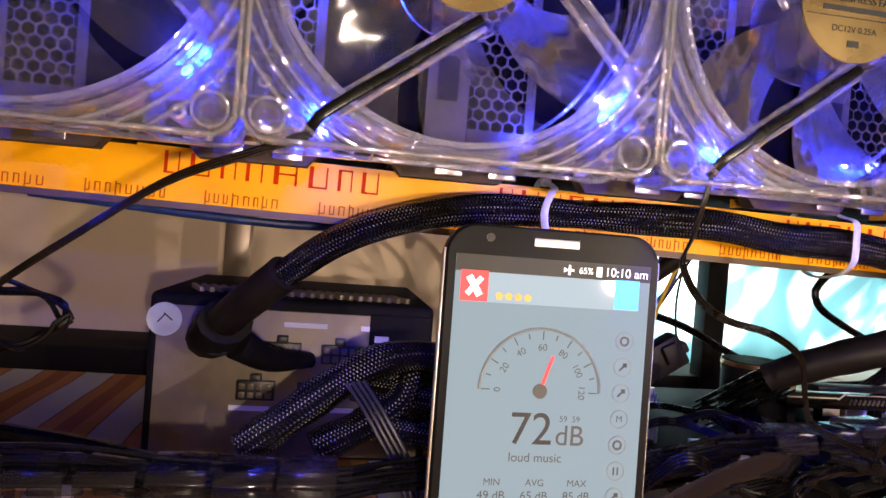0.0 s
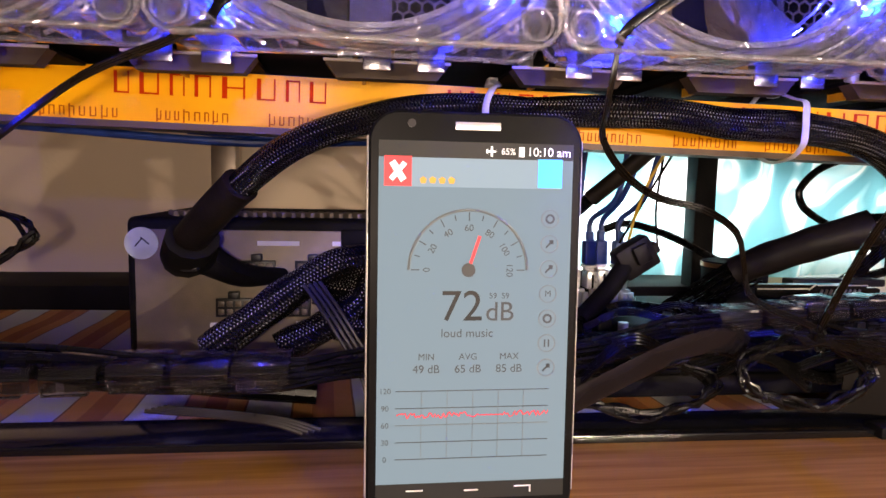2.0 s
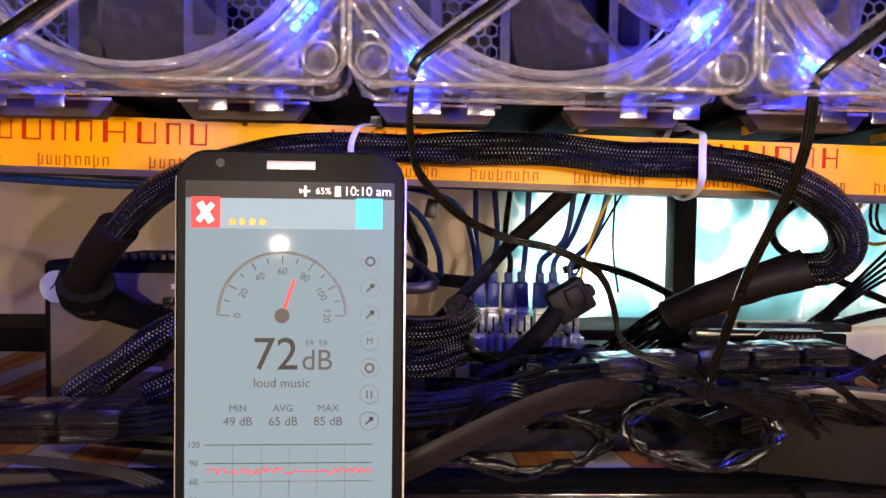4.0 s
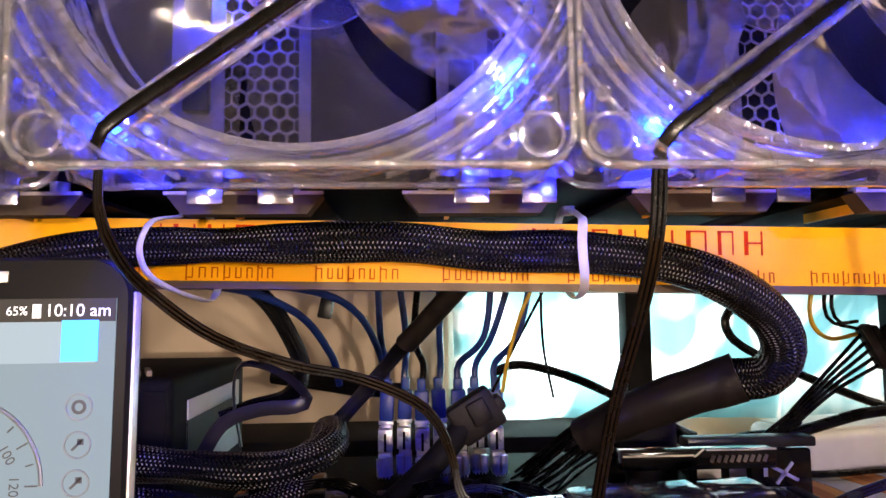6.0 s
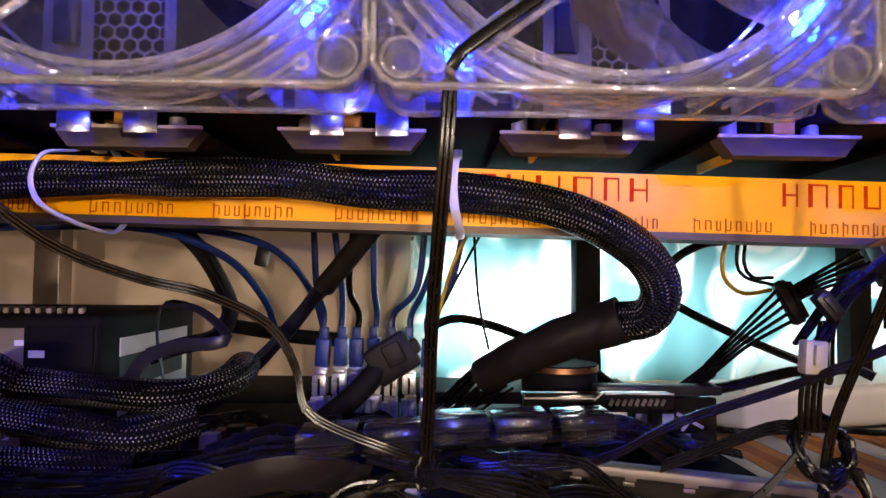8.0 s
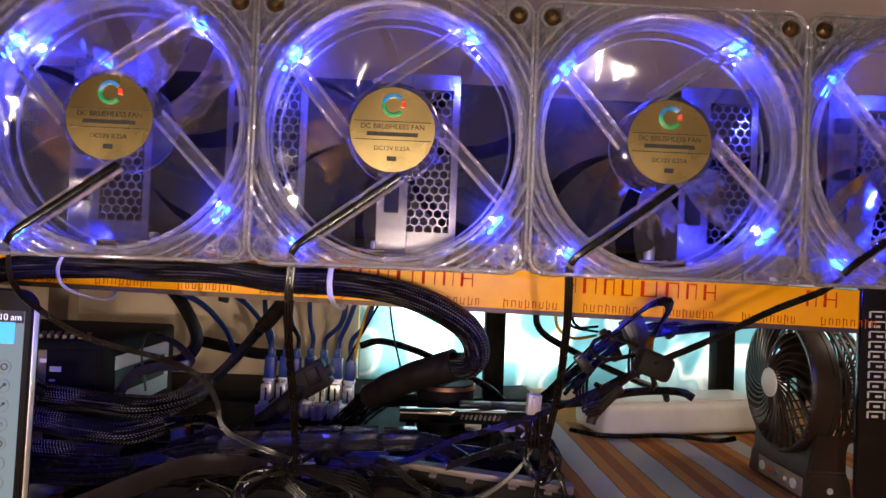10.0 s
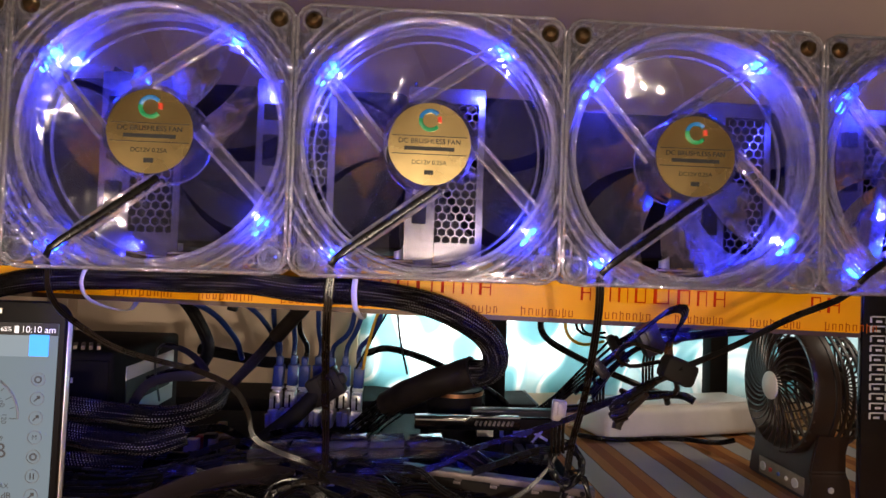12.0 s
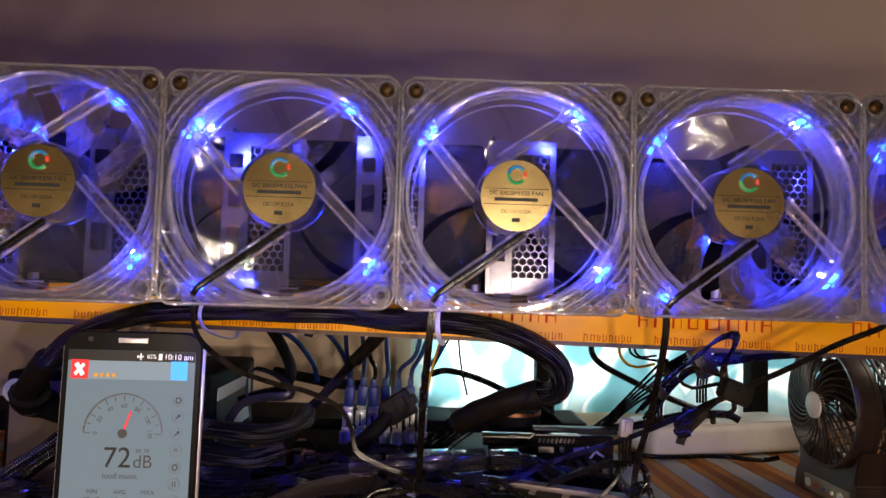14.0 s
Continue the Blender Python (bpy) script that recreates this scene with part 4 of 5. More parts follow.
# ---- usb risers on the motherboard ----
def usb_plug(m):
    root = thing("usb_plug", "blue data plug with silver tip in a riser socket", "plug", (0, 0, 0), "blue data plugs")
    part("grip", boxes(((0, 0, 0.017), (0.0088, 0.010, 0.018)), bevel=0.0012), BLUEPLUG, root)
    part("neck", boxes(((0, 0, 0.0295), (0.0055, 0.007, 0.008)), bevel=0.0015), BLUEPLUG, root)
    part("tip", boxes(((0, 0, 0.003), (0.0062, 0.0085, 0.010)), bevel=0.0004), SILVER, root)
    part("collar", boxes(((0, 0, 0.0068), (0.0092, 0.0104, 0.0022)), bevel=0.0005), SILVER, root)
    return root


PLUG = usb_plug(None)
SPOTS = [(-0.052 + 0.0113 * i, 0.279 + 0.006 * (i % 2), 0.893 + 0.002 * ((i * 3) % 3)) for i in range(7)]
for i, p in enumerate(SPOTS):
    m = pose(*p, 0, random.uniform(-4, 4), 0)
    if i == 0:
        PLUG.matrix_basis = m
    else:
        copy_thing(PLUG, m)
    q = Vector(p)
    e = Vector((-0.056 + 0.0125 * i + (0.02 if i > 3 else 0), 0.262, 0.992))
    cable("data_cable", "blue data cable rising from a riser plug", [q + Vector((0, 0, 0.030)), q + Vector((0.001, 0, 0.042)), q * 0.4 + e * 0.6 + Vector((0.004 * math.sin(i * 2.1), 0, 0)), e], 0.0021, BLUE if i != 2 else WIRE, group="data cables")
cable("data_cable", "blue data cable bowed below the rail", [(-0.052, 0.285, 0.925), (-0.056, 0.27, 0.945), (-0.066, 0.24, 0.967), (-0.085, 0.22, 0.979), (-0.125, 0.2, 0.984), (-0.19, 0.18, 0.982), (-0.27, 0.17, 0.985)], 0.0021, BLUE, group="data cables")
cable("data_cable", "blue data cable bowed below the rail", [(-0.079, 0.265, 0.925), (-0.083, 0.25, 0.945), (-0.10, 0.22, 0.970), (-0.14, 0.19, 0.983), (-0.24, 0.165, 0.979), (-0.36, 0.16, 0.985)], 0.0022, BLUE, group="data cables")
cable("thin_lead", "yellow wire among the data cables", [(0.020, 0.270, 0.918), (0.024, 0.268, 0.94), (0.032, 0.262, 0.968), (0.044, 0.258, 0.992)], 0.0012, YELLOWWIRE)
cable("thin_lead", "thin dark wire among the data cables", [(0.014, 0.272, 0.918), (0.030, 0.268, 0.95), (0.052, 0.262, 0.992)], 0.0009, WIRE)
cable("thin_lead", "thin dark wire among the data cables", [(0.058, 0.30, 0.91), (0.050, 0.29, 0.945), (0.045, 0.27, 0.99)], 0.0009, WIRE)


CREAM = mat("cream_plastic", (0.62, 0.52, 0.38), 0.4, 0, 0.08, 60, 0.1)


def x_riser(p, i):
    root = thing("riser_socket", "small riser adapter with silver socket in the motherboard", "adapter", p, "riser sockets")
    part("board", boxes(((0, 0.006, 0.010), (0.0015, 0.026, 0.022))), PCB, root)
    part("socket", boxes(((0.0, 0, 0.017), (0.0085, 0.013, 0.013)), bevel=0.0005), SILVER, root, "bright metal socket shell")
    part("slot", boxes(((0, 0.006, 0.001), (0.007, 0.034, 0.009)), bevel=0.0006), WHITE, root)
    part("lock", boxes(((0.001 * (i % 2), -0.012, 0.005), (0.0075, 0.006, 0.012)), bevel=0.0006), CREAM if i % 3 else SILVER, root)
    for k in range(2):
        part("capacitor", disc(bmesh.new(), (0.0028 - 0.0052 * k, -0.0175 - 0.004 * ((i + k) % 2), 0.0045), 0.0021, 0.010, "Z", 12), SILVER, root)
    part("pin_row", boxes(*[((-0.003 + 0.002 * k, -0.0245, 0.003), (0.0007, 0.0007, 0.008)) for k in range(4)]), SILVER, root)
    return root


for i, p in enumerate(SPOTS):
    x_riser((p[0], p[1] - 0.004, 0.8735), i)

# ---- motherboard ----
def motherboard():
    root = thing("motherboard", "black motherboard crowded with sockets under the cables", "motherboard", (0.02, 0.225, 0.866))
    part("board", boxes(((0, 0, 0), (0.30, 0.22, 0.002)), bevel=0.0003), PCB, root)
    part("tray", boxes(((0, 0, -0.0085), (0.31, 0.215, 0.012)), bevel=0.002), MATT, root)
    for x in (-0.14, 0.14):
        for y in (-0.095, 0.095):
            part("standoff", disc(bmesh.new(), (x, y, -0.0185), 0.004, 0.011, "Z", 12), SILVER, root)
    rr = random.Random(11)
    cool = part("cooler", disc(bmesh.new(), (0.077, 0.03, 0.022), 0.023, 0.038, "Z", 32), MATT, root)
    part("ring", lathe(bmesh.new(), (0.077, 0.03, 0.037), ((0.0225, 0), (0.0238, 0), (0.0238, 0.003), (0.0225, 0.003)), 32, "Z"), COPPER, cool)
    for i in range(4):
        part("slot", boxes(((0.112 + i * 0.009, 0.02, 0.006), (0.006, 0.13, 0.009)), bevel=0.0005), BLACK, root)
    for i in range(34):
        x, y = rr.uniform(-0.14, 0.06), rr.uniform(-0.105, 0.0)
        k = rr.random()
        if k < 0.4:
            part("capacitor", disc(bmesh.new(), (x, y, 0.006), 0.0032, 0.011, "Z", 12), SILVER if k < 0.2 else BLACK, root)
        elif k < 0.75:
            s = rr.uniform(0.006, 0.014)
            part("header", boxes(((x, y, 0.005), (s, 0.006, 0.009)), bevel=0.0005), WHITE if k < 0.52 else BLACK, root)
        else:
            part("chip", boxes(((x, y, 0.002), (rr.uniform(0.006, 0.014), 0.008, 0.0025)), bevel=0.0003), BLACK, root)
    for i, (x, y, m) in enumerate(((-0.108, 0.02, AMBER), (-0.101, -0.025, WHITE), (-0.083, -0.025, WHITE), (-0.066, -0.025, WHITE), (-0.112, -0.02, NEEDLE_RED), (-0.098, -0.02, WHITE), (-0.125, -0.01, BLUEPLUG), (-0.090, -0.035, WHITE))):
        part("jack", boxes(((x, y, 0.006), (0.007, 0.009, 0.011)), bevel=0.001), m, root)
    for i in range(9):
        m = (BLACK, STRIPM, WHITE, BLACK, STRIPM)[i % 5]
        part("header", boxes(((-0.138 + i * 0.0115, -0.030 + 0.004 * (i % 2), 0.0075), (0.0085, 0.008, 0.014 - 0.003 * (i % 3))), bevel=0.0007), m, root)
    edge = part("card_edge", boxes(((0.080, -0.046, 0.031), (0.075, 0.010, 0.009)), bevel=0.0008), GLOSS, root)
    part("edge_line", boxes(((0.060, -0.0516, 0.0335), (0.034, 0.0006, 0.0007)), ((0.0795, -0.0516, 0.0345), (0.006, 0.0006, 0.0007), 0.0, Matrix.Rotation(radians(-38), 3, "Y")), ((0.100, -0.0516, 0.0357), (0.034, 0.0006, 0.0007))), TRIM, edge)
    for i in range(9):
        part("slit", boxes(((0.086 + i * 0.0032, -0.0514, 0.0315), (0.0016, 0.0006, 0.0035), 0.0, Matrix.Rotation(radians(25), 3, "Y"))), STRIPM, edge)
    for x in (0.050, 0.110):
        part("support", boxes(((x, -0.044, 0.0135), (0.006, 0.006, 0.027)), bevel=0.0006), MATT, root)
    return root


NEEDLE_RED = mat("red_plastic", (0.5, 0.03, 0.02), 0.4, 0, 0.1, 60, 0.1)
motherboard()


def memory_label():
    root = thing("memory_module", "black memory module box with pale emblem and plate", "memory module", (0.140, 0.201, 0.8672))
    part("case", boxes(((0, 0.004, 0.014), (0.062, 0.008, 0.028)), bevel=0.0012), GLOSS, root)
    part("heat_spreader", boxes(((0, 0.006, 0.0315), (0.068, 0.012, 0.005)), bevel=0.001), BLACK, root)
    part("emblem", boxes(((0.016, -0.0003, 0.016), (0.016, 0.0006, 0.0018), 0.0, Matrix.Rotation(radians(28), 3, "Y")), ((0.016, -0.0003, 0.016), (0.014, 0.0006, 0.0016), 0.0, Matrix.Rotation(radians(-50), 3, "Y")), ((-0.003, -0.0003, 0.017), (0.020, 0.0006, 0.005))), mat("pale_violet_print", (0.35, 0.36, 0.6), 0.4, 0, 0.05, 50, 0), root)
    part("plate", boxes(((0.014, -0.0004, 0.007), (0.008, 0.0008, 0.004))), WHITE, root)
    part("plate", boxes(((-0.024, -0.0004, 0.019), (0.012, 0.0008, 0.009))), WHITE, root)
    return root


memory_label()


def slotted_strip():
    root = thing("metal_strip", "dull metal chassis edge with notches and a dark panel below", "chassis edge", (0.108, 0.082, 0.8895))
    rot = Matrix.Rotation(radians(4.6), 3, "Y") @ Matrix.Rotation(radians(-6), 3, "Z")
    part("strip", boxes(((0, 0, 0), (0.108, 0.008, 0.001), 0.0003, rot), (rot @ Vector((0, -0.0042, -0.0018)), (0.108, 0.0010, 0.0042), 0.0003, rot)), STRIPM, root)
    for i, (x, w) in enumerate(((-0.047, 0.010), (-0.030, 0.012), (-0.012, 0.016), (0.010, 0.018), (0.032, 0.014))):
        part("notch", boxes((rot @ Vector((x, -0.0049, -0.0032)), (w, 0.0006, 0.0012), 0.0, rot)), MATT, root)
        part("tongue", boxes((rot @ Vector((x + w * 0.62, -0.0046, -0.0048)), (0.004, 0.0009, 0.0014), 0.0002, rot)), STRIPM, root)
    part("screw", disc(bmesh.new(), rot @ Vector((0.047, -0.0050, -0.0020)), 0.0014, 0.001, "Y", 12), MATT, root)
    part("side_panel", boxes((rot @ Vector((0, -0.002, -0.022)), (0.107, 0.0012, 0.036), 0.0003, rot)), DARKTABLE, root)
    for x in (-0.03, 0.03):
        part("foot", boxes(((x, 0, -0.0440), (0.02, 0.012, 0.006)), bevel=0.001), MATT, root)
    return root


slotted_strip()


# ---- cable combs ----
def cable_comb(name, a, b, segments, w, h, label, seed):
    """A clear ribbed plastic cable channel from a to b."""
    rr = random.Random(seed)
    a, b = Vector(a), Vector(b)
    root = thing(name, label, "cable channel", a)
    d = b - a
    rot = Matrix.Rotation(-math.atan2(d.z, d.x), 3, "Y") @ Matrix.Rotation(math.atan2(d.y, d.x), 3, "Z")
    n = segments
    for i in range(n):
        c = d * ((i + 0.5) / n) + Vector((0, rr.uniform(-0.001, 0.001), rr.uniform(-0.001, 0.001)))
        l = d.length / n * rr.uniform(0.82, 0.97)
        bm = boxes((c + Vector((0, 0, h / 2)), (l, w, 0.0014), 0.0004, rot), (c + Vector((0, -w / 2, h * 0.22)), (l, 0.0014, h * 0.55), 0.0004, rot), (c + Vector((0, w / 2, 0)), (l, 0.0014, h), 0.0004, rot), (c + Vector((0, -w / 2 - 0.002, h * 0.02)), (l * 0.8, 0.004, h * 0.3), 0.0006, rot))
        seg = part("segment", bm, COMB, root)
        part("chamfer", boxes((c + Vector((0, -w / 2 + 0.0006, h * 0.36)), (l, 0.0050, 0.0010), 0.0003, rot @ Matrix.Rotation(radians(52), 3, "X"))), GLOSS, seg)
    return root


cable_comb("cable_channel", (-0.335, 0.050, 0.885), (-0.205, 0.060, 0.884), 6, 0.020, 0.015, "smoky clear ribbed cable channel holding black wires", 3)
cable_comb("cable_channel", (-0.028, 0.070, 0.9025), (0.077, 0.073, 0.9085), 5, 0.018, 0.0105, "smoky clear ribbed cable channel lying on the clutter", 4)

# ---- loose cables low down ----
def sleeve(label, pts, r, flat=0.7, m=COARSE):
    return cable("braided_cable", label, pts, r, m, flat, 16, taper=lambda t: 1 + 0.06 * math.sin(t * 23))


sleeve("coarse black braided cable bent over the clutter", [(-0.245, 0.098, 0.884), (-0.227, 0.10, 0.897), (-0.208, 0.105, 0.911), (-0.189, 0.11, 0.921), (-0.168, 0.115, 0.923), (-0.150, 0.12, 0.914)], 0.011)
sleeve("coarse black braided cable looped beside the phone", [(-0.215, 0.10, 0.884), (-0.196, 0.105, 0.893), (-0.180, 0.11, 0.904), (-0.176, 0.118, 0.914), (-0.168, 0.125, 0.905), (-0.160, 0.125, 0.89)], 0.010)
sleeve("coarse black braided cable lying level", [(-0.20, 0.130, 0.917), (-0.162, 0.130, 0.913), (-0.128, 0.13, 0.910), (-0.097, 0.13, 0.9075), (-0.080, 0.137, 0.909), (-0.072, 0.152, 0.912), (-0.074, 0.175, 0.915)], 0.0085, 0.8)
sleeve("coarse black braided cable lying level", [(-0.20, 0.118, 0.908), (-0.15, 0.112, 0.9025), (-0.118, 0.11, 0.898), (-0.096, 0.112, 0.896), (-0.077, 0.12, 0.900)], 0.0085, 0.8)
sleeve("coarse black braided cable under the others", [(-0.19, 0.105, 0.893), (-0.15, 0.10, 0.889), (-0.12, 0.10, 0.887), (-0.095, 0.105, 0.885)], 0.0075, 0.8)
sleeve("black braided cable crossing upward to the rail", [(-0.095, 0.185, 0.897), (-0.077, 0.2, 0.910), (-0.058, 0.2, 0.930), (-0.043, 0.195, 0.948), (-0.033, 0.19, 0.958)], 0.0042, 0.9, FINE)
heat_shrink("dark heat-shrink tube below the rail", [(-0.038, 0.192, 0.953), (-0.026, 0.182, 0.966), (-0.012, 0.17, 0.982), (-0.004, 0.165, 0.992)], 0.0062, 0.8)
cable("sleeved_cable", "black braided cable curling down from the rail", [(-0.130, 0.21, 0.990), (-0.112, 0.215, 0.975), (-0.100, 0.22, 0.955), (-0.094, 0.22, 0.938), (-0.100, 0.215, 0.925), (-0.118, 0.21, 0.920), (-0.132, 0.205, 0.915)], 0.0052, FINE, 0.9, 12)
cable("flat_cable", "flat black cable with pale edge looped on the box", [(-0.135, 0.185, 0.902), (-0.125, 0.185, 0.917), (-0.108, 0.185, 0.923), (-0.092, 0.185, 0.924), (-0.086, 0.187, 0.928), (-0.10, 0.19, 0.94), (-0.118, 0.19, 0.944), (-0.122, 0.19, 0.93), (-0.118, 0.19, 0.905)], 0.0034, RUBBER, 0.22, 8, up=(0, 1, 0))


def moulded_plug():
    root = thing("power_plug", "dark moulded connector on a black cable over the sockets", "plug", (-0.004, 0.205, 0.915))
    part("body", boxes(((0.001, 0, 0), (0.025, 0.014, 0.021)), ((0.012, 0, 0.006), (0.007, 0.012, 0.008)), bevel=0.0022, rot=Matrix.Rotation(radians(-32), 3, "Y")), SHRINK, root)
    part("clip", boxes(((0.002, -0.009, 0.003), (0.010, 0.004, 0.012)), bevel=0.001, rot=Matrix.Rotation(radians(-28), 3, "Y")), SHRINK, root)
    part("lead", sweep(bmesh.new(), [(-0.004, 0, -0.004), (-0.02, -0.01, -0.02), (-0.038, -0.02, -0.034), (-0.052, -0.03, -0.044)], 0.0062, 12), MATT, root)
    return root


moulded_plug()
tagged(link("cable_clip", boxes(((-0.0865, 0.26, 0.971), (0.008, 0.006, 0.013)), bevel=0.001, rot=Matrix.Rotation(radians(12), 3, "Y")), BLACK), "small black clip hanging under the rail", "clip")
strands("wire_bundle", "black wires emerging from the cable channel", [(-0.37, 0.055, 0.876), (-0.34, 0.05, 0.890), (-0.30, 0.05, 0.893), (-0.26, 0.052, 0.888), (-0.21, 0.06, 0.884), (-0.18, 0.065, 0.886), (-0.14, 0.07, 0.888), (-0.09, 0.075, 0.886), (-0.035, 0.075, 0.897)], 14, 0.0011, 0.006, WIRE, 21, loose=0.25)
strands("wire_bundle", "black wires inside the lying cable channel", [(-0.04, 0.075, 0.898), (0.0, 0.072, 0.9025), (0.04, 0.073, 0.9045), (0.08, 0.075, 0.907), (0.10, 0.075, 0.897)], 10, 0.0011, 0.0045, WIRE, 22, loose=0.2)
flat_wires("ribbon_lead", "flat pale-edged lead crossing the braided cables", [(-0.200, 0.094, 0.915), (-0.192, 0.088, 0.905), (-0.184, 0.084, 0.893), (-0.176, 0.082, 0.880), (-0.172, 0.08, 0.868)], 4, 0.0009, 0.0023, RUBBER, (1, 0, 0.2))
flat_wires("ribbon_lead", "flat lead sloping down in front of the base rail", [(-0.26, 0.07, 0.868), (-0.235, 0.068, 0.866), (-0.212, 0.064, 0.864), (-0.198, 0.062, 0.860)], 4, 0.0009, 0.0024, RUBBER, (1, 0, 0.2))
cable("ribbon_cable", "wide flat grey ribbon cable with a sheen", [(-0.112, 0.048, 0.866), (-0.090, 0.05, 0.876), (-0.068, 0.054, 0.885), (-0.048, 0.057, 0.8925), (-0.032, 0.059, 0.8960), (-0.018, 0.064, 0.8945), (-0.006, 0.075, 0.889)], 0.0058, mat("grey_flat_cable", (0.010, 0.009, 0.012), 0.2, 0, 0.12, 60, 0.05, spec=0.25), 0.14, 10, up=(0, 1, 0.35))
for i in range(9):
    rr = random.Random(40 + i)
    x, z = -0.10 + 0.017 * i, 0.872 + 0.012 * rr.random()
    y = 0.066 + 0.03 * rr.random()
    L = rr.uniform(0.05, 0.10)
    pts = [(x, y, z), (x + L * 0.3, y - 0.008, z + rr.uniform(0.006, 0.02)), (x + L * 0.7, y + rr.uniform(-0.01, 0.01), z + rr.uniform(-0.004, 0.016)), (x + L, y + 0.01, z + rr.uniform(-0.01, 0.006))]
    flat_wires("loose_lead", "loose black flat lead in the cable clutter", pts, 4, 0.0008, 0.0015, WIRE, (0.1, rr.uniform(0.2, 1), rr.uniform(0.2, 1)))
flat_wires("loose_lead", "loose black leads bowed down to the knot of wires", [(0.040, 0.058, 0.9015), (0.052, 0.056, 0.9015), (0.063, 0.054, 0.9005), (0.075, 0.052, 0.8915), (0.090, 0.052, 0.8850), (0.105, 0.054, 0.8840), (0.120, 0.056, 0.8915), (0.133, 0.058, 0.9045), (0.137, 0.060, 0.9120)], 3, 0.0006, 0.0012, WIRE, (0.3, 0.2, 0.9))
flat_wires("loose_lead", "loose black leads drawn from the knot of wires", [(0.138, 0.060, 0.9100), (0.128, 0.061, 0.9105), (0.118, 0.062, 0.9075), (0.104, 0.065, 0.9010), (0.092, 0.068, 0.8960)], 4, 0.0006, 0.0012, WIRE, (0.3, 0, 0.9))
for i in range(6):
    d = 0.0016 * i
    flat_wires("loose_lead", "black leads fanned out below a small tie", [(-0.004 + d, 0.058, 0.9010), (0.009, 0.055, 0.8990 - d * 0.4), (0.016, 0.052, 0.8985 - d * 0.3), (0.030 + d, 0.050, 0.8985 - d), (0.046 + d, 0.049, 0.8960 - 1.6 * d), (0.053 + d * 0.4, 0.052, 0.8880 - d)], 2, 0.0007, 0.0014, WIRE, (0.1, 0.3, 1.0))
coil_of_lead("lead_tie", (0.0145, 0.053, 0.8975), 0.0032, 0.0042, 3, "thin black tie wound round the loose leads", 12, r=0.0006, tilt=0.2)
rr = random.Random(77)
for i in range(14):
    x, y, z = rr.uniform(-0.13, 0.07), rr.uniform(0.10, 0.19), rr.uniform(0.878, 0.893)
    L, bend = rr.uniform(0.03, 0.08), rr.uniform(-0.01, 0.012)
    flat_wires("loose_lead", "black flat lead lying across the motherboard", [(x, y, z), (x + L * 0.35, y + bend, z + rr.uniform(0.0, 0.008)), (x + L * 0.7, y - bend, z + rr.uniform(-0.004, 0.006)), (x + L, y + rr.uniform(-0.02, 0.02), z - 0.006)], 3, 0.0008, 0.0015, WIRE, (0.1, 0.6, rr.uniform(0.3, 1)))
coil_of_lead("lead_coil", (0.015, 0.060, 0.880), 0.030, 0.012, 7, "coil of thin black leads tied in the middle", 8, r=0.001, tilt=0.4)
coil_of_lead("lead_coil", (-0.055, 0.072, 0.872), 0.035, 0.010, 6, "coil of thin black leads on the base", 9, r=0.001, tilt=0.5)
cable("power_lead", "thick black power cable lying on the cloth", [(-0.42, 0.11, 0.885), (-0.37, 0.12, 0.882), (-0.33, 0.13, 0.874), (-0.29, 0.135, 0.864), (-0.25, 0.13, 0.858), (-0.2, 0.13, 0.853)], 0.005, WIRE)

# ---- connectors on the right ----
def sata_connector(c, turn, label, n=5, to=None):
    root = thing("drive_connector", label, "connector", c)
    rot = Matrix.Rotation(radians(turn), 3, "Y")
    part("body", boxes(((0, 0, 0), (0.006, 0.007, 0.026)), bevel=0.0008, rot=rot), BLACK, root)
    part("ridge", boxes((rot @ Vector((0.0035, -0.002, 0)), (0.003, 0.006, 0.022), 0.0004, rot)), MATT, root)
    for i in range(n):
        o = rot @ Vector((0, 0, -0.010 + 0.005 * i))
        part("wire", sweep(bmesh.new(), [o, o + (Vector(to) - o) * 0.5 + Vector((0, 0, 0.002)), Vector(to) + Vector((0, 0, -0.004 + 0.002 * i))], 0.0011, 6), WIRE, root)
    return root


sata_connector((0.219, 0.216, 0.946), -28, "black drive power connector with fanned black wires", 5, (-0.050, 0.012, -0.048))
sata_connector((0.248, 0.185, 0.968), -28, "black drive power connector with fanned black wires", 5, (-0.028, 0.03, -0.018))
flat_wires("power_leads", "four black power wires slanting to the motherboard", [(0.178, 0.225, 0.907), (0.162, 0.23, 0.893), (0.146, 0.232, 0.881)], 4, 0.0012, 0.0024, WIRE, (0.7, 0, -0.6))
cable("thin_lead", "orange-yellow wire loop below the rail", [(0.178, 0.20, 0.985), (0.174, 0.20, 0.968), (0.178, 0.203, 0.957), (0.190, 0.208, 0.951), (0.208, 0.214, 0.953)], 0.0012, YELLOWWIRE)
for d in (0.004, 0.008):
    cable("thin_lead", "thin black wire loop below the rail", [(0.180 + d, 0.20, 0.985), (0.178 + d, 0.20, 0.968), (0.184 + d, 0.203, 0.960), (0.209, 0.214, 0.952 + d)], 0.001, WIRE)
cable("power_lead", "black cable looped from the rail across the curtain", [(0.240, 0.29, 1.000), (0.229, 0.30, 0.988), (0.208, 0.30, 0.984), (0.191, 0.30, 0.976), (0.179, 0.30, 0.964), (0.177, 0.30, 0.955), (0.187, 0.30, 0.942), (0.225, 0.30, 0.923), (0.267, 0.30, 0.906), (0.292, 0.30, 0.897), (0.300, 0.31, 0.888)], 0.0030, WIRE)
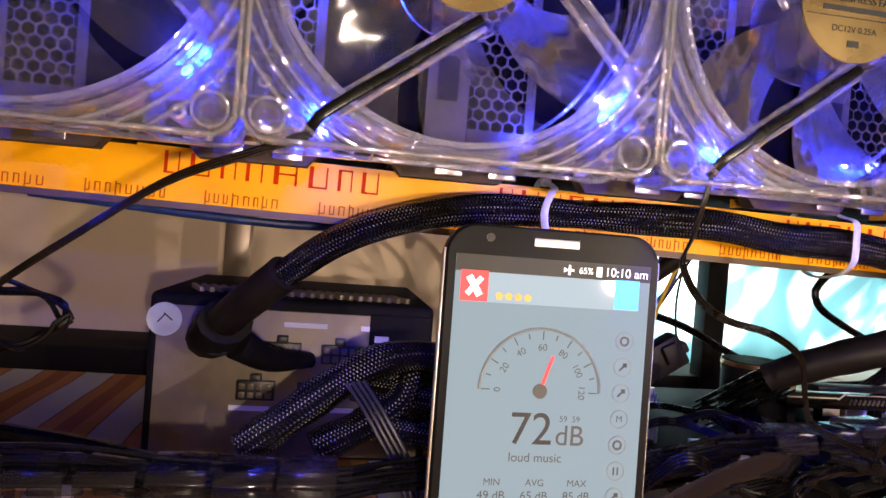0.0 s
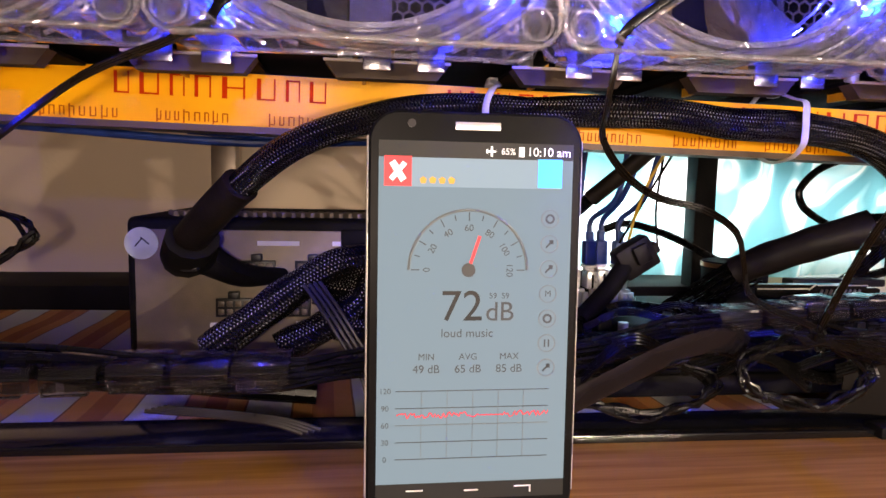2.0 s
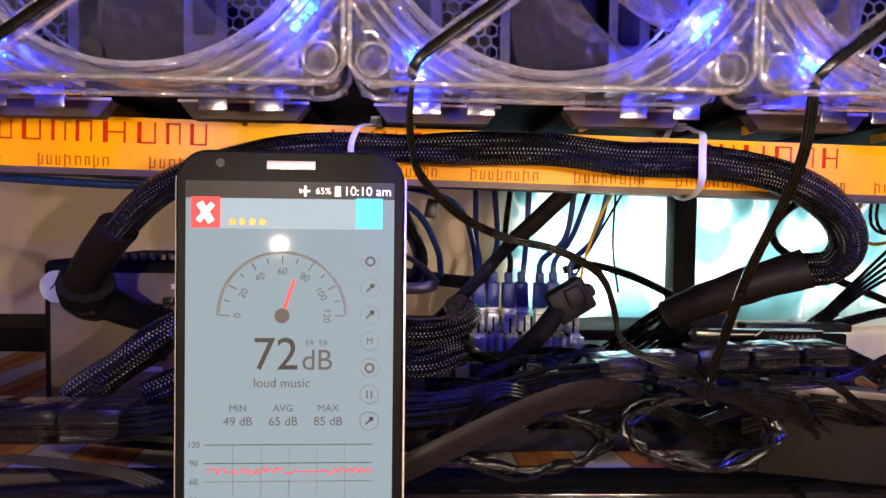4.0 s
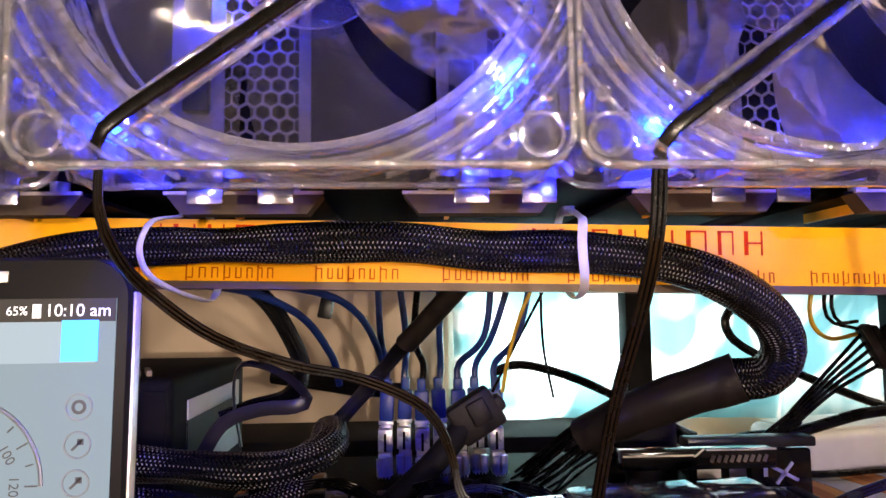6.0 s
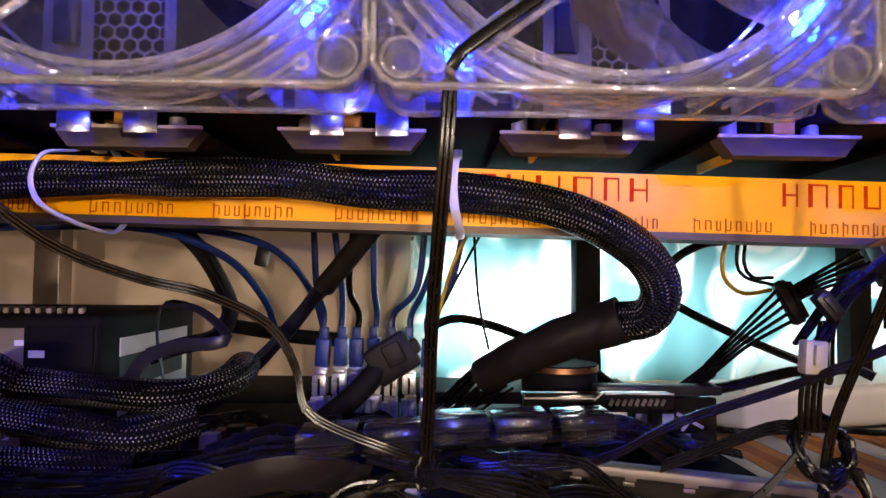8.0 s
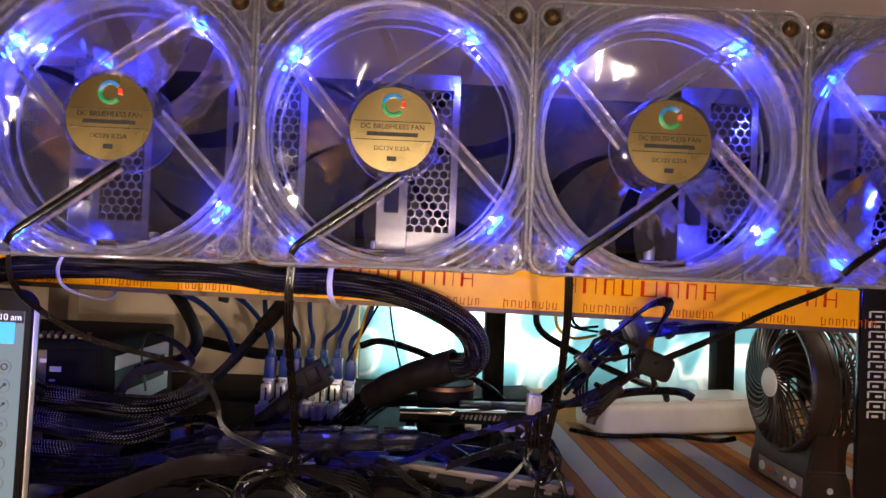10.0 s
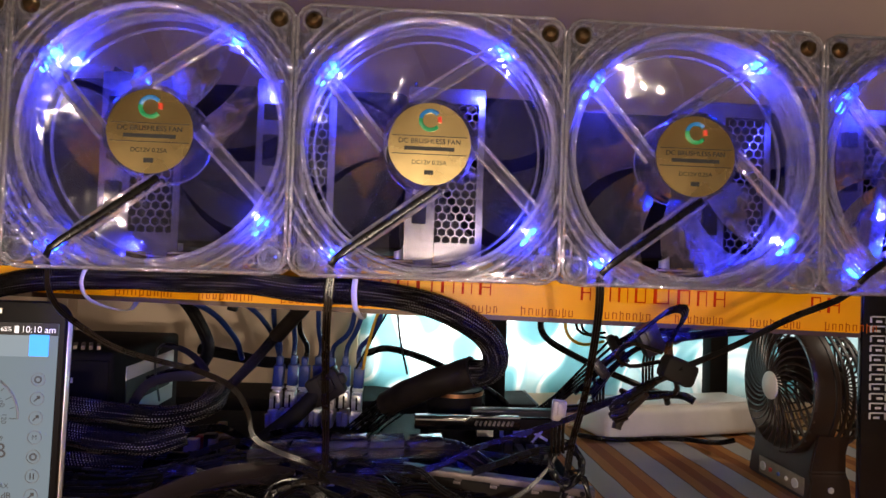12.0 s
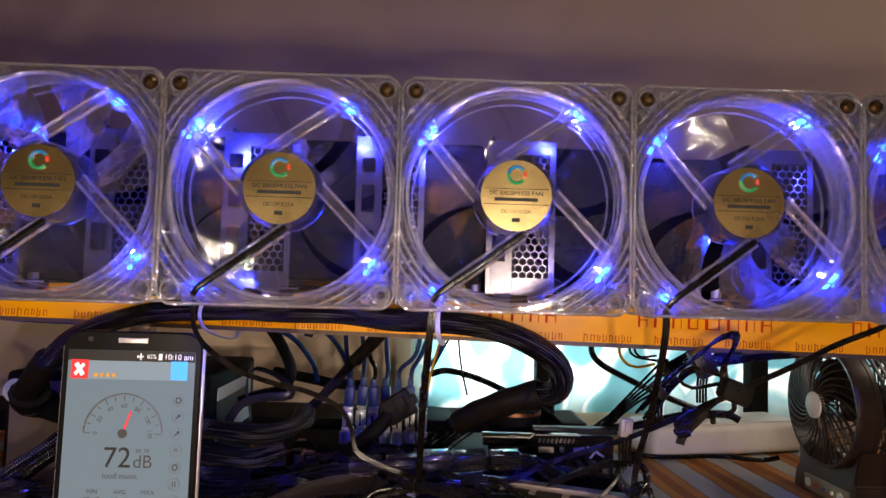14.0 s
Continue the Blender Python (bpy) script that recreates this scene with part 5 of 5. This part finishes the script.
cable("power_lead", "thick black cable looping behind the sockets", [(0.020, 0.32, 0.925), (0.04, 0.32, 0.93), (0.075, 0.32, 0.921), (0.11, 0.32, 0.905), (0.14, 0.32, 0.890), (0.16, 0.32, 0.872)], 0.0032, WIRE)
cable("power_lead", "black cable looping low behind the rig", [(0.14, 0.27, 0.872), (0.17, 0.28, 0.884), (0.21, 0.28, 0.888), (0.26, 0.285, 0.898), (0.30, 0.285, 0.90), (0.312, 0.28, 0.8955)], 0.0036, WIRE)
cable("power_lead", "braided black cable running beside the power supply", [(-0.13, 0.32, 0.925), (-0.09, 0.31, 0.92), (-0.07, 0.30, 0.918), (-0.04, 0.31, 0.915)], 0.005, MATT)
strands("power_leads", "black wires slanting up to the corner post", [(0.160, 0.10, 0.935), (0.185, 0.115, 0.955), (0.205, 0.118, 0.966), (0.240, 0.12, 0.972), (0.29, 0.125, 0.978)], 7, 0.0011, 0.006, WIRE, 30, loose=0.2)


def small_connector(c, material, label, s=(0.012, 0.006, 0.013), turn=0):
    root = thing("wire_connector", label, "connector", c)
    rot = Matrix.Rotation(radians(turn), 3, "Y")
    part("body", boxes(((0, 0, 0), s), bevel=0.0008, rot=rot), material, root)
    part("latch", boxes((rot @ Vector((0, -s[1] / 2 - 0.0008, 0.001)), (s[0] * 0.4, 0.0016, s[2] * 0.6), 0.0003, rot)), material, root)
    for i in range(4):
        part("wire", sweep(bmesh.new(), [(-0.003 + 0.002 * i, 0, -s[2] / 2), (-0.003 + 0.002 * i, 0.002, -s[2] / 2 - 0.008), (0.002 * i - 0.002, 0.004, -s[2] / 2 - 0.018)], 0.0009, 6), WIRE, root)
    return root


small_connector((0.1345, 0.053, 0.9335), mat("ivory_plastic", (0.24, 0.22, 0.19), 0.4, 0, 0.1, 90, 0.1), "small white wire connector above a knot of leads", (0.0072, 0.005, 0.0105), 4)
small_connector((0.205, 0.112, 0.966), BLACK, "black power connector hanging on its wires", (0.013, 0.010, 0.019), -25)
small_connector((0.172, 0.105, 0.948), BLACK, "small black connector on thin wires", (0.006, 0.006, 0.012), -40)

# ---- white box and little desk fan ----
def white_box():
    root = thing("white_box", "rounded pale grey box on the striped cloth", "box", (0.334, 0.384, DESK + 0.003))
    turn = Matrix.Rotation(radians(14.5), 3, "Z")
    part("body", boxes(((0, 0, 0.0155), (0.19, 0.062, 0.031)), bevel=0.007, seg=4, rot=turn), WHITE, root)
    part("lid", boxes(((0, 0, 0.0318), (0.176, 0.048, 0.002)), bevel=0.0008, seg=2, rot=turn), WHITE, root)
    return root


white_box()
cable("power_lead", "black wire lying round the pale box", [(0.222, 0.350, 0.848), (0.245, 0.333, 0.848), (0.275, 0.332, 0.848), (0.305, 0.338, 0.848), (0.330, 0.336, 0.848), (0.342, 0.320, 0.850), (0.346, 0.296, 0.856), (0.355, 0.290, 0.860)], 0.0024, WIRE)


def desk_fan():
    """A small fan whose front looks along -x; its own axis is x, front positive, turned half round."""
    root = thing("desk_fan", "small brown plastic desk fan with slotted cages", "desk fan", (0.3625, 0.214, DESK + 0.003))
    head = Matrix.Translation((0, 0, 0.0775)) @ Matrix.Rotation(radians(179), 4, "Z")

    def placed(name, bm, m, parent=root, label=""):
        bmesh.ops.transform(bm, matrix=head, verts=bm.verts)
        return part(name, bm, m, parent, label)

    R = 0.0510
    placed("shell", lathe(bmesh.new(), (0, 0, 0), ((R - 0.0035, 0.014), (R - 0.001, 0.0145), (R, 0.012), (R, -0.004), (R - 0.002, -0.0055), (R - 0.0035, -0.004), (R - 0.0035, 0.014)), 56, "X"), FANBROWN)
    placed("seam", lathe(bmesh.new(), (0, 0, 0), ((R + 0.0001, 0.0005), (R + 0.0006, 0.0001), (R + 0.0006, -0.0008), (R + 0.0001, -0.0012)), 56, "X"), BLACK)
    front = lambda r: 0.0135 + 0.006 * (1 - (r / R) ** 2)
    rear = lambda r: -0.005 - 0.030 * math.sqrt(max(0.0, 1 - (r / R) ** 6))
    for shape, name, count, swirl in ((front, "front_cage", 34, 0.8), (rear, "rear_cage", 40, 0.0)):
        bm = bmesh.new()
        for rr in ((R - 0.002,) if name == "front_cage" else (R * 0.998, R * 0.984, R * 0.95, R * 0.88, R * 0.66)):
            h = shape(rr)
            lathe(bm, (0, 0, 0), ((rr - 0.0011, h - 0.0009), (rr + 0.0009, h - 0.0009), (rr + 0.0009, h + 0.0009), (rr - 0.0011, h + 0.0009), (rr - 0.0011, h - 0.0009)), 48, "X")
        cage = placed(name, bm, FANBROWN)
        for i in range(count):
            a = 2 * math.pi * i / count
            pts = []
            for j in range(13):
                u = 1 - (1 - j / 12) ** 3
                r = 0.011 + (R - 0.0113) * u
                b = a + swirl * (1 - u) ** 1.2
                pts.append((shape(r), r * math.cos(b), r * math.sin(b)))
            placed("cage_rib", sweep(bmesh.new(), pts, 0.0008, 5, step=0.006), FANBROWN, cage)
    placed("hub_cap", lathe(bmesh.new(), (0, 0, 0), ((0.0, 0.0225), (0.008, 0.0222), (0.0108, 0.0205), (0.0115, 0.017), (0.0, 0.016)), 28, "X"), WHITE, root, "pale round hub cap")
    placed("motor", lathe(bmesh.new(), (0, 0, 0), ((0.0, -0.038), (0.011, -0.037), (0.013, -0.034), (0.013, -0.010), (0.0, -0.009)), 24, "X"), FANBROWN)
    for i in range(5):
        bm = bmesh.new()
        a0 = 2 * math.pi * i / 5
        g = [[bm.verts.new((-0.006 + 0.012 * k / 4, (0.008 + 0.030 * j / 4) * math.cos(a0 + k * 0.2), (0.008 + 0.030 * j / 4) * math.sin(a0 + k * 0.2))) for k in range(5)] for j in range(5)]
        for j in range(4):
            for k in range(4):
                bm.faces.new((g[j][k], g[j + 1][k], g[j + 1][k + 1], g[j][k + 1]))
        bmesh.ops.solidify(bm, geom=bm.faces[:], thickness=0.001)
        placed("blade", bm, FANBROWN)
    bm = bmesh.new()
    outline = [(-0.041, 0.0), (-0.041, 0.016), (-0.038, 0.021), (-0.040, 0.036), (-0.0445, 0.050), (-0.030, 0.034), (0.0, 0.0262), (0.030, 0.034), (0.0445, 0.050), (0.040, 0.036), (0.038, 0.021), (0.041, 0.016), (0.041, 0.0)]
    cols = []
    for y, z in outline:
        lean = 0.004 * min(1.0, z / 0.03)
        cols.append([bm.verts.new((x, y, z)) for x in (-0.014 + lean, 0.020 - lean)])
    bm.faces.new([c[0] for c in cols])
    bm.faces.new([c[1] for c in cols][::-1])
    for k in range(len(cols)):
        a, b = cols[k], cols[(k + 1) % len(cols)]
        bm.faces.new((a[0], a[1], b[1], b[0]))
    bmesh.ops.recalc_face_normals(bm, faces=bm.faces[:])
    bmesh.ops.bevel(bm, geom=bm.edges[:], offset=0.0014, segments=2, affect="EDGES", clamp_overlap=True)
    part("base", bm, FANBROWN, root)
    part("plug_socket", disc(bmesh.new(), (0.003, -0.0412, 0.0095), 0.0022, 0.001, "Y", 14), SILVER, root)
    pan = part("button_panel", boxes(((-0.0132, -0.005, 0.0095), (0.0012, 0.060, 0.0135)), bevel=0.0005), PSUGREY, root, "grey panel with small buttons")
    for i, m in enumerate((SILVER, NEEDLE_RED, BLUEPLUG, WHITE, SILVER)):
        part("button", disc(bmesh.new(), (-0.0142, 0.018 - i * 0.0108, 0.0095), 0.0036 if i in (0, 4) else 0.0016, 0.0014, "X", 14), m, pan)
    return root


desk_fan()


# ---- phone ----
def phone():
    root = thing("phone", "black smartphone with silver rim showing a sound meter", "phone", (-0.1400, 0.026, DESK))
    w, h, d = 0.0735, 0.142, 0.0085
    bm = bmesh.new()
    n = 48
    rows = []
    for y, inset in ((-d / 2, 0.0008), (-d / 2 + 0.0008, 0.0), (d / 2 - 0.002, 0.0), (d / 2, 0.002)):
        ring = []
        for i in range(n):
            q, u = divmod(i, n // 4)
            a = math.pi / 2 * (q + u / (n // 4 - 1))
            rad = 0.0095
            cx, cz = (w / 2 - rad) * (1, -1, -1, 1)[q], (h / 2 - rad) * (1, 1, -1, -1)[q]
            x, z = cx + (rad - inset) * math.cos(a), cz + (rad - inset) * math.sin(a)
            z += 0.0016 * (1 - (2 * x / w) ** 2) if z > 0 else 0
            ring.append(bm.verts.new((x, y, z + h / 2 - 0.0008)))
        rows.append(ring)
    for a, b in zip(rows, rows[1:]):
        for i in range(n):
            bm.faces.new((a[i], a[(i + 1) % n], b[(i + 1) % n], b[i]))
    bm.faces.new(rows[0][::-1])
    bm.faces.new(rows[-1])
    bmesh.ops.recalc_face_normals(bm, faces=bm.faces)
    part("body", bm, PHONEBLACK, root)
    for sx in (-1, 1):
        part("rim", boxes(((sx * (w / 2 + 0.0001), -0.0012, h / 2), (0.0011, 0.0036, h * 0.88)), bevel=0.0005), SILVER, root, "silver metal rim")
    f = -d / 2
    scr = part("screen", boxes(((0, f - 0.0002, 0.0728), (0.0668, 0.0004, 0.1181)), bevel=0), SCREEN, root, "lit pale screen")
    part("status_bar", boxes(((0, f - 0.0005, 0.1291), (0.0668, 0.0003, 0.0055))), INK, scr)
    part("earpiece", boxes(((0.0, f - 0.0002, 0.1372), (0.0155, 0.0006, 0.0027)), bevel=0.0002), SILVER, root, "silver earpiece grille")
    part("lens", disc(bmesh.new(), (-0.0225, f - 0.0002, 0.1377), 0.0014, 0.0004, "Y", 16), RUBBER, root)
    y = f - 0.0005
    text_part("10:10 am", 0.0042, (0.0325, y - 0.0003, 0.1289), PALE_GLOW, scr, "RIGHT")
    text_part("65%", 0.0030, (0.0105, y - 0.0003, 0.1289), PALE_GLOW, scr)
    part("icon", boxes(((0.0151, y - 0.0003, 0.1289), (0.0019, 0.0002, 0.0033)), ((0.0045, y - 0.0003, 0.1289), (0.0034, 0.0002, 0.0007)), ((0.0047, y - 0.0003, 0.1289), (0.0007, 0.0002, 0.0034)), ((0.0031, y - 0.0003, 0.1289), (0.0005, 0.0002, 0.0014))), PALE_GLOW, scr)
    part("banner", boxes(((0, y, 0.1215), (0.058, 0.0002, 0.0098))), BANNER, scr)
    app = part("app_icon", boxes(((-0.0270, y - 0.0001, 0.1217), (0.0092, 0.0003, 0.0100))), NEEDLE, scr, "red square with white crossed strokes")
    part("cross", boxes(((-0.0270, y - 0.0004, 0.1217), (0.0017, 0.0003, 0.0072), 0.0, Matrix.Rotation(radians(40), 3, "Y")), ((-0.0270, y - 0.0004, 0.1217), (0.0022, 0.0003, 0.0072), 0.0, Matrix.Rotation(radians(-32), 3, "Y"))), PALE_GLOW, app)
    part("blue_tile", boxes(((0.0253, y - 0.0001, 0.1218), (0.0086, 0.0003, 0.0098))), SKYBLUE, scr)
    for i in range(4):
        part("star", disc(bmesh.new(), (-0.0185 + i * 0.0032, y - 0.0002, 0.1188), 0.0013, 0.0003, "Y", 5), AMBER, scr)
    gx, gz, gr = -0.0025, 0.0885, 0.0205
    arc = [(gx + gr * math.cos(math.pi * i / 24), y, gz + gr * math.sin(math.pi * i / 24)) for i in range(25)]
    part("gauge_arc", sweep(bmesh.new(), arc, 0.00055, 6, step=0.002), GAUGE, scr)
    for i in range(13):
        a = math.pi * i / 12
        r = gr - 0.0022
        part("tick", boxes(((gx + r * math.cos(a), y, gz + r * math.sin(a)), (0.0028 if i % 2 == 0 else 0.0018, 0.0002, 0.00035), 0.0, Matrix.Rotation(-a, 3, "Y"))), GREYINK, scr)
        if i % 2 == 0:
            text_part(str(120 - 10 * i), 0.0032, (gx + (gr - 0.0062) * math.cos(a), y, gz + (gr - 0.0062) * math.sin(a)), GREYINK, scr, turn=math.degrees(a) - 90)
    na = radians(72)
    part("needle", boxes(((gx + 0.006 * math.cos(na), y - 0.0001, gz + 0.006 * math.sin(na)), (0.0125, 0.0002, 0.0011), 0.0, Matrix.Rotation(-na, 3, "Y"))), NEEDLE, scr)
    part("pivot", disc(bmesh.new(), (gx, y - 0.0003, gz), 0.0024, 0.0004, "Y", 24), GREYINK, scr)
    text_part("72", 0.0150, (-0.0045, y, 0.0755), INK, scr)
    text_part("dB", 0.0095, (0.0088, y, 0.0738), GREYINK, scr)
    text_part("59  59", 0.0028, (0.0085, y, 0.0795), GREYINK, scr)
    text_part("loud music", 0.0042, (-0.0025, y, 0.0665), GREYINK, scr)
    for x, a, b in ((-0.0165, "MIN", "49 dB"), (-0.002, "AVG", "65 dB"), (0.0125, "MAX", "85 dB")):
        text_part(a, 0.0032, (x, y, 0.0583), GREYINK, scr)
        text_part(b, 0.0040, (x, y, 0.0540), GREYINK, scr)
    for i in range(7):
        z = 0.1063 - i * 0.0087
        part("round_button", lathe(bmesh.new(), (0.0258, y, z), ((0.0028, -0.0001), (0.0032, -0.0001), (0.0032, 0.0001), (0.0028, 0.0001)), 24), GAUGE, scr)
        if i == 4 or i == 0:
            part("round_mark", lathe(bmesh.new(), (0.0258, y, z), ((0.0010, -0.0001), (0.0017, -0.0001), (0.0017, 0.0001), (0.0010, 0.0001)), 16), GREYINK, scr)
        elif i == 3:
            text_part("M", 0.0030, (0.0258, y, z), GREYINK, scr)
        elif i == 5:
            part("pause_mark", boxes(((0.0251, y, z), (0.0005, 0.0002, 0.0026)), ((0.0265, y, z), (0.0005, 0.0002, 0.0026))), GREYINK, scr)
        else:
            part("tool_mark", boxes(((0.0258, y, z), (0.0006, 0.0002, 0.0034), 0.0, Matrix.Rotation(radians(45), 3, "Y")), ((0.0265, y, z + 0.0007), (0.0014, 0.0002, 0.0014))), GREYINK, scr)
    for i, lab in enumerate(("120", "90", "60", "30", "0")):
        z = 0.0465 - i * 0.0060
        part("grid_line", boxes(((0.0, y, z), (0.054, 0.0002, 0.00025))), GREYINK if i != 2 else GAUGE, scr)
        text_part(lab, 0.0027, (-0.0305, y, z), GREYINK, scr)
    for i in range(1, 6):
        part("grid_line", boxes(((-0.027 + i * 0.009, y, 0.0345), (0.0002, 0.0002, 0.024))), GAUGE, scr)
    rr = random.Random(5)
    pts, x = [], -0.0265
    while x < 0.027:
        quiet = 0.002 < x < 0.011
        pts.append((x, y - 0.0002, 0.0378 + (rr.uniform(-0.0001, 0.0001) if quiet else rr.uniform(-0.0008, 0.0012))))
        x += 0.0006
    part("graph_line", sweep(bmesh.new(), pts, 0.00018, 5, step=0.0006), NEEDLE, scr, "red trace of the sound level")
    keys = part("soft_keys", boxes(((0, f - 0.0002, 0.0107), (0.0668, 0.0004, 0.0060))), INK, root)
    part("key_mark", boxes(((-0.020, f - 0.0006, 0.0112), (0.006, 0.0002, 0.0005)), ((0.0, f - 0.0006, 0.0108), (0.005, 0.0002, 0.0005)), ((0.0185, f - 0.0006, 0.0117), (0.006, 0.0002, 0.0005)), ((0.0212, f - 0.0006, 0.0106), (0.0005, 0.0002, 0.0024))), PALEINK, keys)
    root.rotation_euler = (radians(-1.5), 0, 0)
    return root


PHONEBLACK = mat("phone_black", (0.006, 0.006, 0.007), 0.4, 0, 0.1, 30, 0.0, spec=0.08)
PALE_GLOW = glow("pale_status_text", (0.75, 0.78, 0.8), 0.5)
GAUGE = mat("screen_line_grey", (0.15, 0.18, 0.2), 0.6, 0, 0.05, 50, 0)
phone()
